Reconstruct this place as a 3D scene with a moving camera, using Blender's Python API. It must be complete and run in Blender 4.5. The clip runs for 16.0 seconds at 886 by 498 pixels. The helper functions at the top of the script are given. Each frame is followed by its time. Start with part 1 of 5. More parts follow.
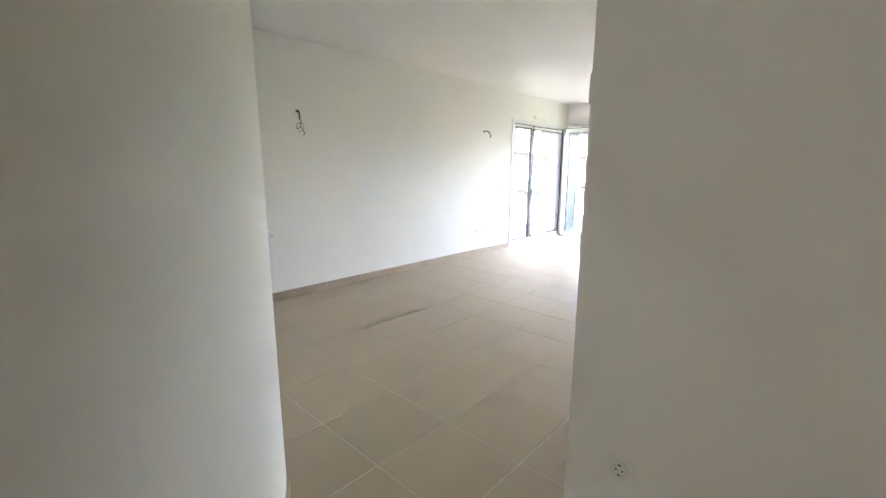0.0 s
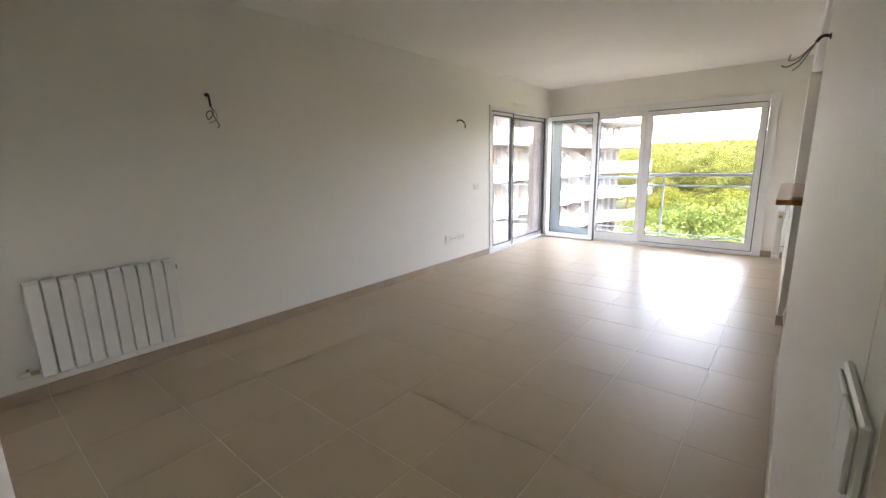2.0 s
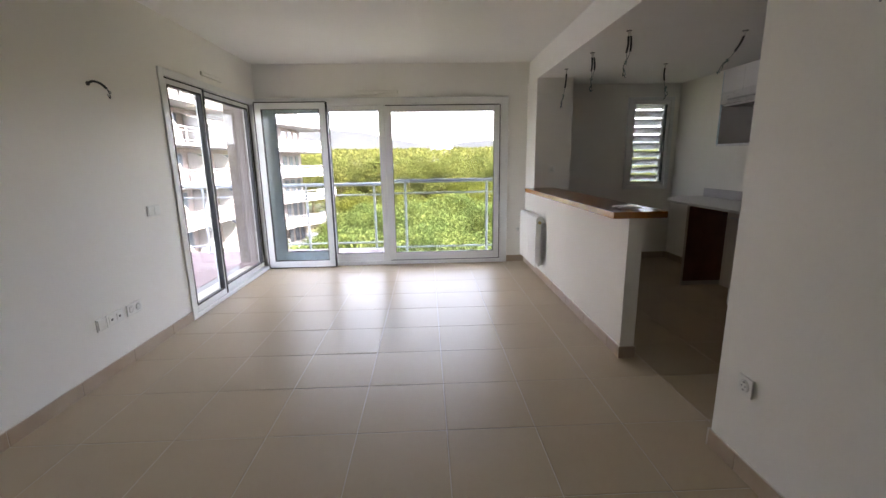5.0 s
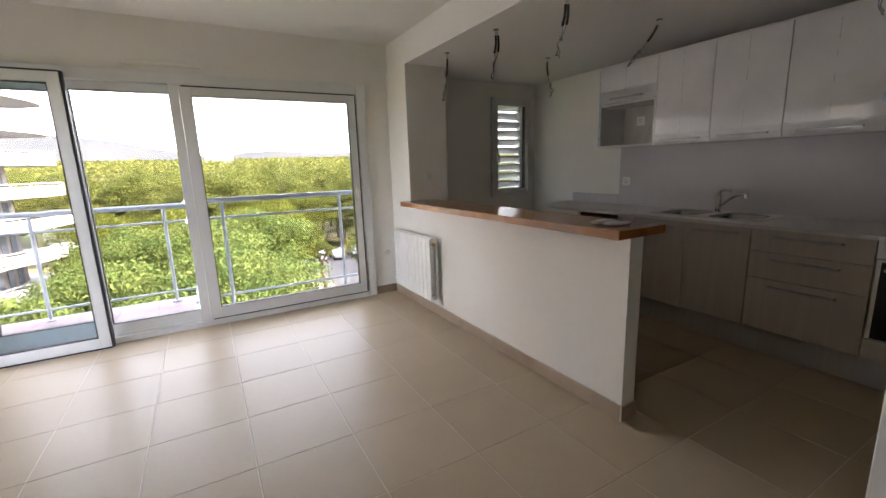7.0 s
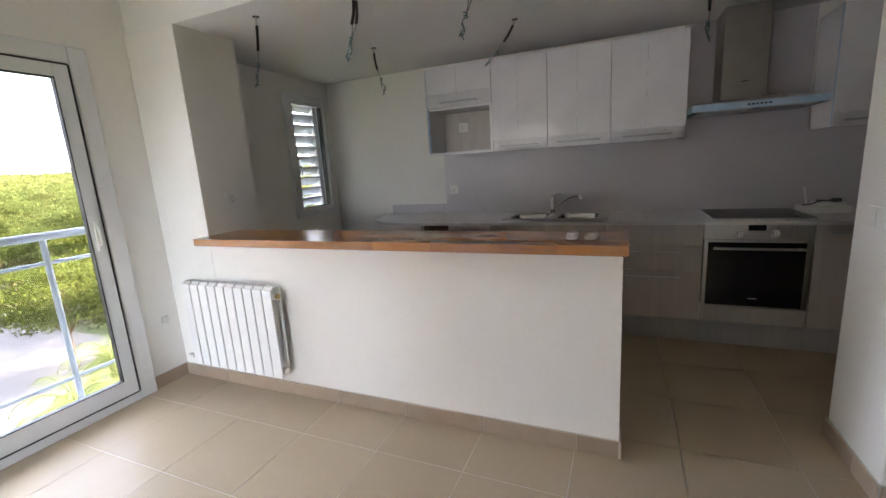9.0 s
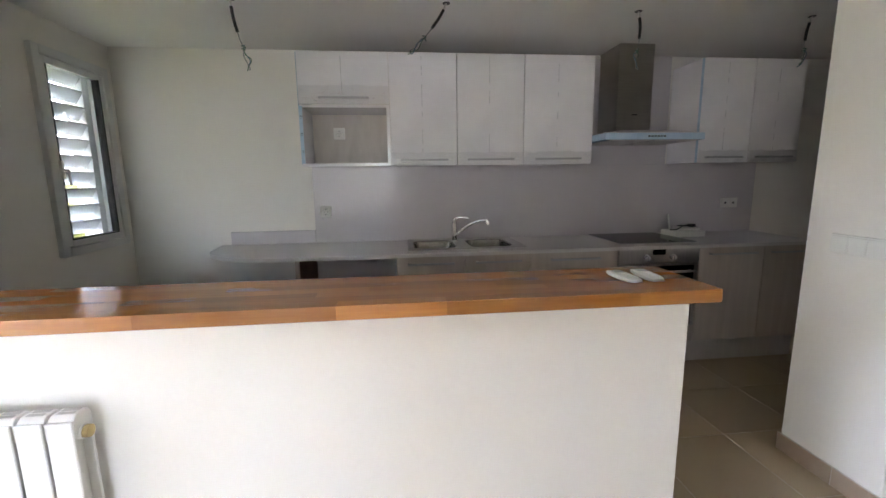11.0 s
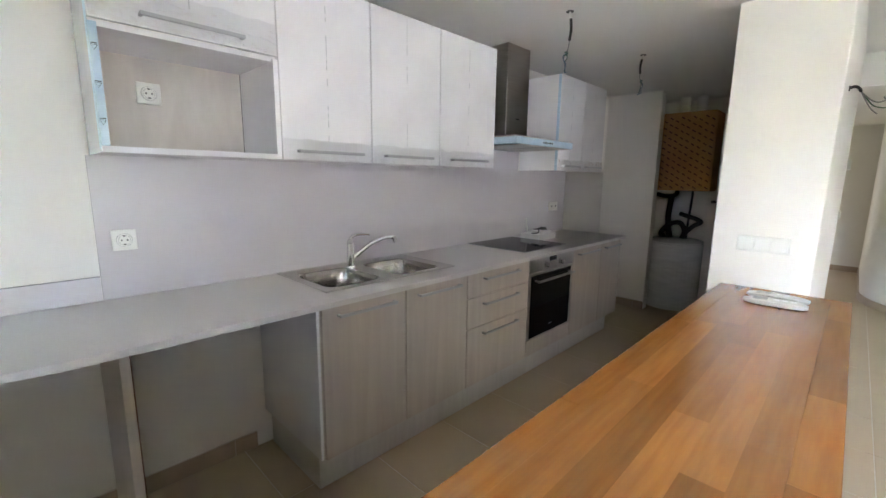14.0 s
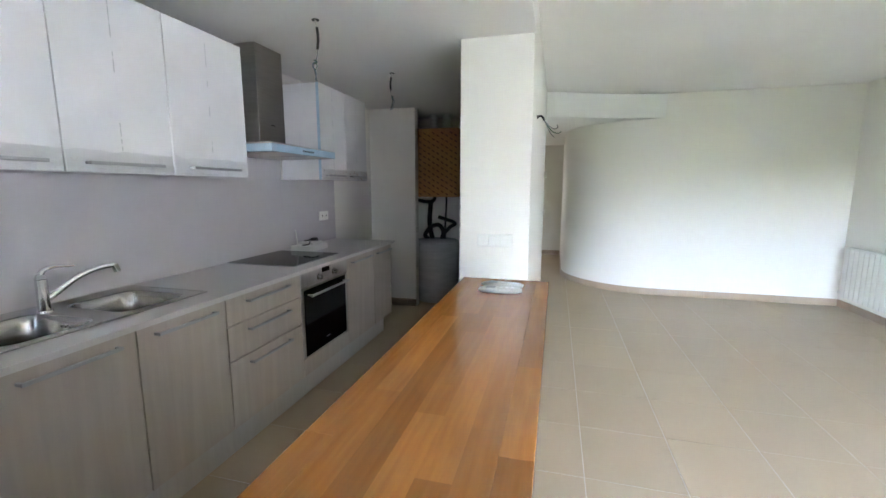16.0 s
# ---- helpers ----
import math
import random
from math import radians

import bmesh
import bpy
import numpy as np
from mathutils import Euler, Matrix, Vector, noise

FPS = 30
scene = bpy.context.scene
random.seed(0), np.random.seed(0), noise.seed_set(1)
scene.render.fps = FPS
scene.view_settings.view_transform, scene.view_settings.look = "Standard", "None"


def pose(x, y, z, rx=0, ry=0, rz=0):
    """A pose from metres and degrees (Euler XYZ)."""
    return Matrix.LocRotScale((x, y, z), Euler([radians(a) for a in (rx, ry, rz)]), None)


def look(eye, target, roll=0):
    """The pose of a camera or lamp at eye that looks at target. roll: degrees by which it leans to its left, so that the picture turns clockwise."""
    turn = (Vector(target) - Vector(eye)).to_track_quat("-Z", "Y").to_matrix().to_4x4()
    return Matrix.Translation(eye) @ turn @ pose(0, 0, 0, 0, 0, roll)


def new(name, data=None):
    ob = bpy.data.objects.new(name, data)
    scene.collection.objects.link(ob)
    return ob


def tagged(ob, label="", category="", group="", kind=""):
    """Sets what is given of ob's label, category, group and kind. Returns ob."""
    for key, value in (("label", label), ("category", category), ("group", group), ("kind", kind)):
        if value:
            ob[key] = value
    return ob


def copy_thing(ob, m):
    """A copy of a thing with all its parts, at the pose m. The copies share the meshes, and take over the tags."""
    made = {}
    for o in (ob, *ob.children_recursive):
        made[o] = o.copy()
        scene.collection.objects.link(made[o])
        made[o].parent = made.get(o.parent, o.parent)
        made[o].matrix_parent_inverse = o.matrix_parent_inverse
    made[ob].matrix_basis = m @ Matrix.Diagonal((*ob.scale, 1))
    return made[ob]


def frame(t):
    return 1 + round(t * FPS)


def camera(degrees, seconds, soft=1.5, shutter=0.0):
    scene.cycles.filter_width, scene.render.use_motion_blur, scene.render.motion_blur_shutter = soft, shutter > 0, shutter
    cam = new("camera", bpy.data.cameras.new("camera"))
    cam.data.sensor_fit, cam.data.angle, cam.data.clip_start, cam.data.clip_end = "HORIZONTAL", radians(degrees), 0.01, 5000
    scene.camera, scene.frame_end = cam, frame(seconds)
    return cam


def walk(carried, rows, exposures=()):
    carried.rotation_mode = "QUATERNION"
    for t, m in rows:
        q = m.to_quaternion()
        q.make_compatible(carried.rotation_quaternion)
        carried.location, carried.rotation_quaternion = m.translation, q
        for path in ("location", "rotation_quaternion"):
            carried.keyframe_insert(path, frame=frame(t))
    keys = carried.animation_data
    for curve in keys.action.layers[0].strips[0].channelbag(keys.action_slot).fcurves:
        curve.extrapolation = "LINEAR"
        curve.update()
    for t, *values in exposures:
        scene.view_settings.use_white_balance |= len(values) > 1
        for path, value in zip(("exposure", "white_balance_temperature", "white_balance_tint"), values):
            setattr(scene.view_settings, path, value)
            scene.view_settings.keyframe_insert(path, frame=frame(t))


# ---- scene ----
cam = camera(93.5, 16.0)
PATH = [
    (0, (0.529, 0.186, 1.317), (-0.81, 1.623, 0.94), 0.2),
    (0.5, (0.359, 0.389, 1.336), (-1.099, 1.699, 0.941), -0.2),
    (1, (0.184, 0.624, 1.322), (-1.282, 1.934, 0.958), -1.8),
    (1.5, (0.039, 0.805, 1.346), (-1.357, 2.188, 0.973), -1.8),
    (2, (-0.102, 0.95, 1.356), (-1.348, 2.461, 0.95), -1.2),
    (2.5, (-0.294, 1.088, 1.347), (-1.27, 2.783, 0.931), -1.2),
    (3, (-0.511, 1.234, 1.352), (-1.232, 3.048, 0.917), -1.2),
    (3.5, (-0.703, 1.506, 1.354), (-1.223, 3.386, 0.911), -0.5),
    (6, (-1.65, 3.211, 1.362), (-1.167, 5.11, 0.962), -1.7),
    (6.5, (-1.71, 3.548, 1.356), (-1.006, 5.38, 0.972), -1.7),
    (7, (-1.801, 3.881, 1.342), (-0.836, 5.589, 0.953), -1.9),
    (7.5, (-1.868, 4.209, 1.353), (-0.645, 5.738, 0.948), -2.4),
    (8, (-1.865, 4.548, 1.353), (-0.406, 5.852, 0.939), -2.5),
    (8.5, (-1.894, 4.872, 1.36), (-0.237, 5.922, 0.97), -2.5),
    (9, (-1.895, 5.166, 1.371), (-0.095, 5.945, 0.979), -3.6),
    (9.5, (-1.778, 5.407, 1.357), (0.127, 5.892, 0.988), -3.2),
    (12, (-0.965, 6.554, 1.379), (0.891, 5.906, 1.017), -0.5),
    (12.5, (-0.757, 6.728, 1.385), (0.994, 5.841, 0.999), -0.7),
    (13, (-0.508, 6.819, 1.38), (1.149, 5.76, 1.015), 0.3),
    (13.5, (-0.286, 6.886, 1.377), (1.248, 5.65, 1.035), 1.6),
    (14, (-0.127, 6.938, 1.393), (1.255, 5.532, 1.056), 0.7),
    (14.5, (-0.046, 6.957, 1.395), (1.24, 5.463, 1.057), 0.6),
    (15, (-0.053, 6.939, 1.391), (1.117, 5.35, 1.066), 0.7),
    (15.5, (-0.088, 6.907, 1.382), (0.829, 5.154, 1.086), 0.4),
    (16, (-0.175, 6.85, 1.401), (0.34, 4.94, 1.109), 0.0),
]
EXPOSURES = [(0.0, 6.35, 6900, 21), (0.7, 6.05, 6900, 20), (2.0, 5.2, 7800, 25), (3.5, 4.95, 7500, 26), (6.0, 4.35, 7700, 26), (7.5, 4.6, 7900, 26), (9.0, 5.05, 7300, 24),
             (12.0, 5.9, 7200, 22), (13.0, 6.3, 6900, 21), (14.0, 6.75, 6900, 21), (15.4, 6.9, 6700, 21), (16.0, 6.65, 6450, 18)]
walk(cam, [(t, look(eye, target, roll)) for t, eye, target, roll in PATH], EXPOSURES)

# ---- sky, sun ----
world = bpy.data.worlds.new("world")
scene.world = world
world.use_nodes = True
wn, wl = world.node_tree.nodes, world.node_tree.links
wn.clear()
w_out = wn.new("ShaderNodeOutputWorld")
w_bg = wn.new("ShaderNodeBackground")
w_bg.inputs["Strength"].default_value = 0.15
w_sky = wn.new("ShaderNodeTexSky")
w_sky.sky_type = "NISHITA"
w_sky.sun_disc = False
SUN_ELEV, SUN_AZ = radians(42), radians(122)
w_sky.sun_elevation, w_sky.sun_rotation = SUN_ELEV, SUN_AZ
w_sky.air_density, w_sky.dust_density = 1.0, 2.0
w_co = wn.new("ShaderNodeTexCoord")
w_map = wn.new("ShaderNodeMapping")
w_map.inputs["Scale"].default_value = (1.6, 1.6, 6.5)
w_noise = wn.new("ShaderNodeTexNoise")
w_noise.inputs["Scale"].default_value = 2.6
w_noise.inputs["Detail"].default_value = 7
w_noise.inputs["Roughness"].default_value = 0.55
w_ramp = wn.new("ShaderNodeValToRGB")
w_ramp.color_ramp.elements[0].position = 0.36
w_ramp.color_ramp.elements[1].position = 0.66
w_mix = wn.new("ShaderNodeMixRGB")
w_mix.inputs["Color2"].default_value = (5.7, 6.7, 8.3, 1)
wl.new(w_co.outputs["Generated"], w_map.inputs["Vector"])
wl.new(w_map.outputs["Vector"], w_noise.inputs["Vector"])
wl.new(w_noise.outputs["Fac"], w_ramp.inputs["Fac"])
wl.new(w_ramp.outputs["Color"], w_mix.inputs["Fac"])
wl.new(w_sky.outputs["Color"], w_mix.inputs["Color1"])
wl.new(w_mix.outputs["Color"], w_bg.inputs["Color"])
wl.new(w_bg.outputs["Background"], w_out.inputs["Surface"])

sun = new("sun", bpy.data.lights.new("sun", "SUN"))
sun.data.energy, sun.data.angle, sun.data.color = 3.0, radians(0.5), (1.0, 0.95, 0.86)
sun_from = Vector((math.sin(SUN_AZ) * math.cos(SUN_ELEV), math.cos(SUN_AZ) * math.cos(SUN_ELEV), math.sin(SUN_ELEV)))
sun.matrix_world = look(tuple(sun_from * 60), (0, 0, 0))

# added area lamp for light reaching the hall from behind; no source is seen
day = new("hall_fill_light", bpy.data.lights.new("hall_fill_light", "AREA"))
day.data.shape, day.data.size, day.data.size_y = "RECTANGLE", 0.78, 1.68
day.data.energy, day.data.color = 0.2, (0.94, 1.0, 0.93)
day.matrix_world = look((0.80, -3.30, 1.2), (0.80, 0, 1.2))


# ---- materials ----
def material(name, color, rough=0.5, metal=0.0, color2=None, scale=8.0, detail=4.0, stretch=(1, 1, 1), bump=0.0, bump_scale=60.0,
             vary=0.0, spec=0.5, rough2=None, coat=0.0, island=False, contrast=0.3, space="Object"):
    """A principled material: two colours mixed by noise, fine relief, and random tone for each object or island."""
    m = bpy.data.materials.new(name)
    m.use_nodes = True
    n, l = m.node_tree.nodes, m.node_tree.links
    b = n["Principled BSDF"]
    b.inputs["Base Color"].default_value = (*color, 1)
    b.inputs["Roughness"].default_value = rough
    b.inputs["Metallic"].default_value = metal
    b.inputs["Specular IOR Level"].default_value = spec
    b.inputs["Coat Weight"].default_value = coat
    b.inputs["Coat Roughness"].default_value = 0.08
    co = n.new("ShaderNodeTexCoord")
    if space == "World":
        geo = n.new("ShaderNodeNewGeometry")
        src = geo.outputs["Position"]
    else:
        src = co.outputs["Object"]
    mp = n.new("ShaderNodeMapping")
    mp.inputs["Scale"].default_value = stretch
    l.new(src, mp.inputs["Vector"])
    last = None
    if color2:
        t = n.new("ShaderNodeTexNoise")
        t.inputs["Scale"].default_value, t.inputs["Detail"].default_value = scale, detail
        l.new(mp.outputs["Vector"], t.inputs["Vector"])
        r = n.new("ShaderNodeMapRange")
        r.inputs["From Min"].default_value, r.inputs["From Max"].default_value = 0.5 - contrast / 2, 0.5 + contrast / 2
        l.new(t.outputs["Fac"], r.inputs["Value"])
        x = n.new("ShaderNodeMixRGB")
        x.inputs["Color1"].default_value, x.inputs["Color2"].default_value = (*color, 1), (*color2, 1)
        l.new(r.outputs["Result"], x.inputs["Fac"])
        last = x.outputs["Color"]
        if rough2 is not None:
            q = n.new("ShaderNodeMapRange")
            q.inputs["To Min"].default_value, q.inputs["To Max"].default_value = rough, rough2
            l.new(r.outputs["Result"], q.inputs["Value"])
            l.new(q.outputs["Result"], b.inputs["Roughness"])
    if vary:
        if island:
            rnd = n.new("ShaderNodeNewGeometry").outputs["Random Per Island"]
        else:
            rnd = n.new("ShaderNodeObjectInfo").outputs["Random"]
        r = n.new("ShaderNodeMapRange")
        r.inputs["To Min"].default_value, r.inputs["To Max"].default_value = 1 - vary, 1 + vary
        l.new(rnd, r.inputs["Value"])
        h = n.new("ShaderNodeHueSaturation")
        h.inputs["Color"].default_value = (*color, 1)
        if last:
            l.new(last, h.inputs["Color"])
        l.new(r.outputs["Result"], h.inputs["Value"])
        last = h.outputs["Color"]
    if last:
        l.new(last, b.inputs["Base Color"])
    if bump:
        t = n.new("ShaderNodeTexNoise")
        t.inputs["Scale"].default_value, t.inputs["Detail"].default_value = bump_scale, 5
        l.new(mp.outputs["Vector"], t.inputs["Vector"])
        bp = n.new("ShaderNodeBump")
        bp.inputs["Strength"].default_value, bp.inputs["Distance"].default_value = bump, 0.01
        l.new(t.outputs["Fac"], bp.inputs["Height"])
        l.new(bp.outputs["Normal"], b.inputs["Normal"])
    return m


def leaf_material(name, color, color2, scale, vary):
    """Leaves: a diffuse face, part of the light let through, tone varied from leaf to leaf."""
    m = material(name, color, 0.85, color2=color2, scale=scale, vary=vary, island=True, spec=0.08, space="World")
    n, l = m.node_tree.nodes, m.node_tree.links
    b = n["Principled BSDF"]
    tr, mix = n.new("ShaderNodeBsdfTranslucent"), n.new("ShaderNodeMixShader")
    l.new(b.inputs["Base Color"].links[0].from_socket, tr.inputs["Color"])
    mix.inputs["Fac"].default_value = 0.42
    l.new(b.outputs["BSDF"], mix.inputs[1])
    l.new(tr.outputs["BSDF"], mix.inputs[2])
    l.new(mix.outputs["Shader"], n["Material Output"].inputs["Surface"])
    return m


def glass_material(name, tint, gloss=1.0):
    """Thin clear glass: transparent with Fresnel gloss."""
    m = bpy.data.materials.new(name)
    m.use_nodes = True
    n, l = m.node_tree.nodes, m.node_tree.links
    n.clear()
    out, tr, gl, mix, fr = (n.new("ShaderNode" + k) for k in ("OutputMaterial", "BsdfTransparent", "BsdfGlossy", "MixShader", "LayerWeight"))
    tr.inputs["Color"].default_value = (*tint, 1)
    gl.inputs["Roughness"].default_value = 0.02
    power, mul = n.new("ShaderNodeMath"), n.new("ShaderNodeMath")
    power.operation, mul.operation = "POWER", "MULTIPLY_ADD"
    power.inputs[1].default_value = 5
    mul.inputs[1].default_value, mul.inputs[2].default_value = 0.5 * gloss, 0.03 * gloss
    l.new(fr.outputs["Facing"], power.inputs[0])
    l.new(power.outputs["Value"], mul.inputs[0])
    l.new(mul.outputs["Value"], mix.inputs["Fac"])
    l.new(tr.outputs["BSDF"], mix.inputs[1])
    l.new(gl.outputs["BSDF"], mix.inputs[2])
    l.new(mix.outputs["Shader"], out.inputs["Surface"])
    return m


WALL = material("wall_paint", (0.85, 0.83, 0.78), 0.55, color2=(0.87, 0.85, 0.80), scale=1.3, bump=0.08, bump_scale=45, rough2=0.62, spec=0.35, space="World")
CEIL = material("ceiling_paint", (0.87, 0.86, 0.835), 0.7, color2=(0.84, 0.83, 0.80), scale=0.9, bump=0.06, bump_scale=50, spec=0.25, space="World")
TILE = material("porcelain_tile", (0.465, 0.365, 0.252), 0.31, color2=(0.485, 0.385, 0.272), scale=3.5, detail=6, bump=0.035, bump_scale=90, vary=0.025, rough2=0.38, spec=0.15, contrast=0.5, space="World")
GROUT = material("grout", (0.66, 0.61, 0.53), 0.85, color2=(0.56, 0.51, 0.44), scale=5, space="World")
SKIRT = material("skirting_tile", (0.40, 0.30, 0.215), 0.32, color2=(0.44, 0.34, 0.25), scale=5, vary=0.05, bump=0.04, space="World")
ALU = material("white_lacquered_aluminium", (0.80, 0.81, 0.80), 0.32, color2=(0.76, 0.77, 0.76), scale=2, spec=0.5)
# aluminium of the parked leaf, with the bluish shade put into its colour
ALU_SHADE = material("aluminium_in_bluish_shade", (0.66, 0.77, 0.80), 0.4, color2=(0.62, 0.73, 0.76), scale=2)
GASKET = material("black_rubber", (0.02, 0.02, 0.022), 0.55)
GLASS = glass_material("window_glass", (0.74, 0.765, 0.77))
RAD = material("radiator_enamel", (0.82, 0.82, 0.80), 0.3, color2=(0.79, 0.79, 0.77), scale=4)
GAP = material("radiator_shadow_metal", (0.58, 0.58, 0.57), 0.6)
PLASTIC = material("white_plastic", (0.82, 0.82, 0.78), 0.3)
PLASTIC_D = material("dark_plastic", (0.05, 0.05, 0.05), 0.45)
BRASS = material("brass_fitting", (0.55, 0.42, 0.2), 0.35, 0.9)
CHROME = material("chrome", (0.75, 0.75, 0.75), 0.1, 1.0)
STEEL = material("brushed_stainless_steel", (0.50, 0.49, 0.47), 0.28, 1.0, color2=(0.56, 0.55, 0.53), scale=6, stretch=(1, 12, 1), rough2=0.36, bump=0.02)
STEEL_B = material("pressed_bowl_steel", (0.36, 0.35, 0.335), 0.16, 1.0, color2=(0.41, 0.40, 0.385), scale=5, rough2=0.21)
STEEL_D = material("hood_steel", (0.40, 0.38, 0.35), 0.33, 1.0, color2=(0.44, 0.42, 0.39), scale=6, stretch=(1, 1, 14), rough2=0.4)
FILM_BLUE = material("blue_protective_film", (0.42, 0.60, 0.73), 0.25, color2=(0.52, 0.68, 0.78), scale=14, bump=0.2, bump_scale=25)
GLOSS = material("white_gloss_lacquer", (0.86, 0.86, 0.865), 0.08, color2=(0.80, 0.80, 0.81), scale=3, bump=0.05, bump_scale=9, coat=0.5)
REMOTE = material("cream_remote_plastic", (0.60, 0.59, 0.55), 0.3)
FILM = glass_material("clear_film", (0.91, 0.915, 0.92), 3.2)
FILM_CLOUDY = material("cloudy_film_fold", (0.74, 0.75, 0.76), 0.25)
INK = material("printed_ink", (0.48, 0.49, 0.50), 0.6)
PRINT = material("dark_red_print", (0.13, 0.025, 0.015), 0.7)
OAK = material("pale_grey_oak_laminate", (0.45, 0.39, 0.335), 0.42, color2=(0.55, 0.488, 0.43), scale=4, detail=7, stretch=(1, 5.5, 0.35), bump=0.05, bump_scale=30, vary=0.03, contrast=0.55)
OAK_IN = material("beige_cabinet_board", (0.62, 0.58, 0.53), 0.5, color2=(0.56, 0.52, 0.47), scale=4, stretch=(1, 4, 1))
WORKTOP = material("pale_grey_quartz", (0.66, 0.64, 0.62), 0.28, color2=(0.60, 0.58, 0.56), scale=160, detail=3, contrast=0.5)
SPLASH = material("lilac_grey_splashback", (0.62, 0.59, 0.605), 0.2, color2=(0.645, 0.615, 0.63), scale=2.2, spec=0.5)
PLINTH = material("grey_plinth", (0.50, 0.48, 0.45), 0.35, 0.25, color2=(0.54, 0.52, 0.49), scale=6, stretch=(1, 8, 1))
BLACKGLASS = material("black_ceramic_glass", (0.012, 0.012, 0.013), 0.06, spec=0.35)
HANDLE = material("satin_nickel", (0.45, 0.46, 0.47), 0.32, 0.95)
WOOD = material("oiled_beech_stave", (0.47, 0.195, 0.045), 0.2, color2=(0.33, 0.118, 0.026), scale=6, detail=8, stretch=(14, 1.1, 14), bump=0.02, bump_scale=30, vary=0.2, rough2=0.27, contrast=0.7, coat=0.25, space="World")
CARD = material("orange_brown_cardboard", (0.42, 0.19, 0.055), 0.7, color2=(0.47, 0.23, 0.07), scale=5)
BROWN = material("dark_red_brown_board", (0.20, 0.075, 0.04), 0.5, color2=(0.15, 0.055, 0.03), scale=5, stretch=(1, 6, 1))
RUBBER = material("black_insulation", (0.02, 0.02, 0.02), 0.8)
TANK = material("wrapped_white_tank", (0.66, 0.66, 0.64), 0.22, color2=(0.58, 0.58, 0.56), scale=6, stretch=(1, 1, 5), bump=0.35, bump_scale=9)
WIRE_B = material("black_cable", (0.025, 0.025, 0.028), 0.5)
WIRE_G = material("green_wire", (0.09, 0.19, 0.12), 0.45)
WIRE_U = material("blue_wire", (0.11, 0.22, 0.30), 0.45)
WIRE_W = material("grey_wire", (0.30, 0.31, 0.31), 0.5)
TERRA = material("terrace_tile", (0.20, 0.14, 0.14), 0.6, color2=(0.25, 0.17, 0.165), scale=6, vary=0.06, space="World")
STUCCO = material("greyish_brown_render", (0.15, 0.125, 0.115), 0.85, color2=(0.20, 0.17, 0.155), scale=10, detail=6, bump=0.7, bump_scale=35, space="World")
RAIL = material("pale_blue_grey_rail_paint", (0.40, 0.45, 0.49), 0.4, color2=(0.36, 0.41, 0.45), scale=6)
FACADE = material("facade_render", (0.21, 0.18, 0.17), 0.85, color2=(0.24, 0.21, 0.20), scale=0.6, bump=0.2, space="World")
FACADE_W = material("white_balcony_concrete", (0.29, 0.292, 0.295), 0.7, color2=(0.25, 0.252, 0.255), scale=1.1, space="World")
WINDARK = material("facade_window_glass", (0.10, 0.13, 0.16), 0.12)
FROST = material("frosted_balcony_panel", (0.40, 0.46, 0.48), 0.3)
AWNING = material("cream_awning_cloth", (0.5, 0.48, 0.43), 0.8)
BARK = material("pine_bark", (0.13, 0.085, 0.055), 0.9, color2=(0.2, 0.14, 0.10), scale=9, bump=0.8, bump_scale=14)
LEAF_A = leaf_material("pine_foliage", (0.092, 0.102, 0.026), (0.064, 0.08, 0.02), 0.7, 0.3)
LEAF_B = leaf_material("yellowing_foliage", (0.10, 0.10, 0.027), (0.072, 0.083, 0.022), 0.6, 0.3)
LEAF_C = leaf_material("broadleaf_foliage", (0.05, 0.085, 0.024), (0.095, 0.12, 0.034), 0.6, 0.45)
LEAF_P = leaf_material("palm_frond", (0.09, 0.12, 0.035), (0.13, 0.15, 0.05), 1.5, 0.2)
LEAF_D = leaf_material("dark_olive_foliage", (0.055, 0.07, 0.014), (0.09, 0.10, 0.017), 0.5, 0.35)
GROUND = material("park_ground", (0.06, 0.08, 0.03), 0.95, color2=(0.13, 0.115, 0.08), scale=0.12, detail=6, bump=0.3, spec=0.1, space="World")
PAVE = material("pale_car_park_asphalt", (0.11, 0.10, 0.095), 0.9, color2=(0.15, 0.135, 0.125), scale=0.5, space="World")
# grey-blue of the distance haze is put into the hill's base colour
HILL = material("hazy_wooded_hill", (0.042, 0.048, 0.052), 0.95, color2=(0.055, 0.058, 0.058), scale=0.02, detail=8, spec=0.0, space="World")
WHITEWALL = material("white_house_render", (0.75, 0.73, 0.70), 0.8)
ROOF = material("clay_roof", (0.38, 0.17, 0.10), 0.8)
CARPAINT = material("car_paint", (0.45, 0.46, 0.47), 0.25, coat=0.5)

# ---- mesh helpers ----
AT = {}


def box(bm, x0, x1, y0, y1, z0, z1):
    r = bmesh.ops.create_cube(bm, size=1)["verts"]
    for v in r:
        v.co = Vector((x0 + (v.co.x + .5) * (x1 - x0), y0 + (v.co.y + .5) * (y1 - y0), z0 + (v.co.z + .5) * (z1 - z0)))
    return r


def cubes(*dims):
    bm = bmesh.new()
    for d in dims:
        box(bm, *d)
    return bm


def cyl(bm, p0, p1, r0, r1=None, n=16, caps=True):
    p0, p1 = Vector(p0), Vector(p1)
    r1 = r0 if r1 is None else r1
    d = p1 - p0
    m = Matrix.Translation((p0 + p1) / 2) @ d.to_track_quat("Z", "Y").to_matrix().to_4x4()
    return bmesh.ops.create_cone(bm, cap_ends=caps, segments=n, radius1=r0, radius2=r1, depth=d.length, matrix=m)["verts"]


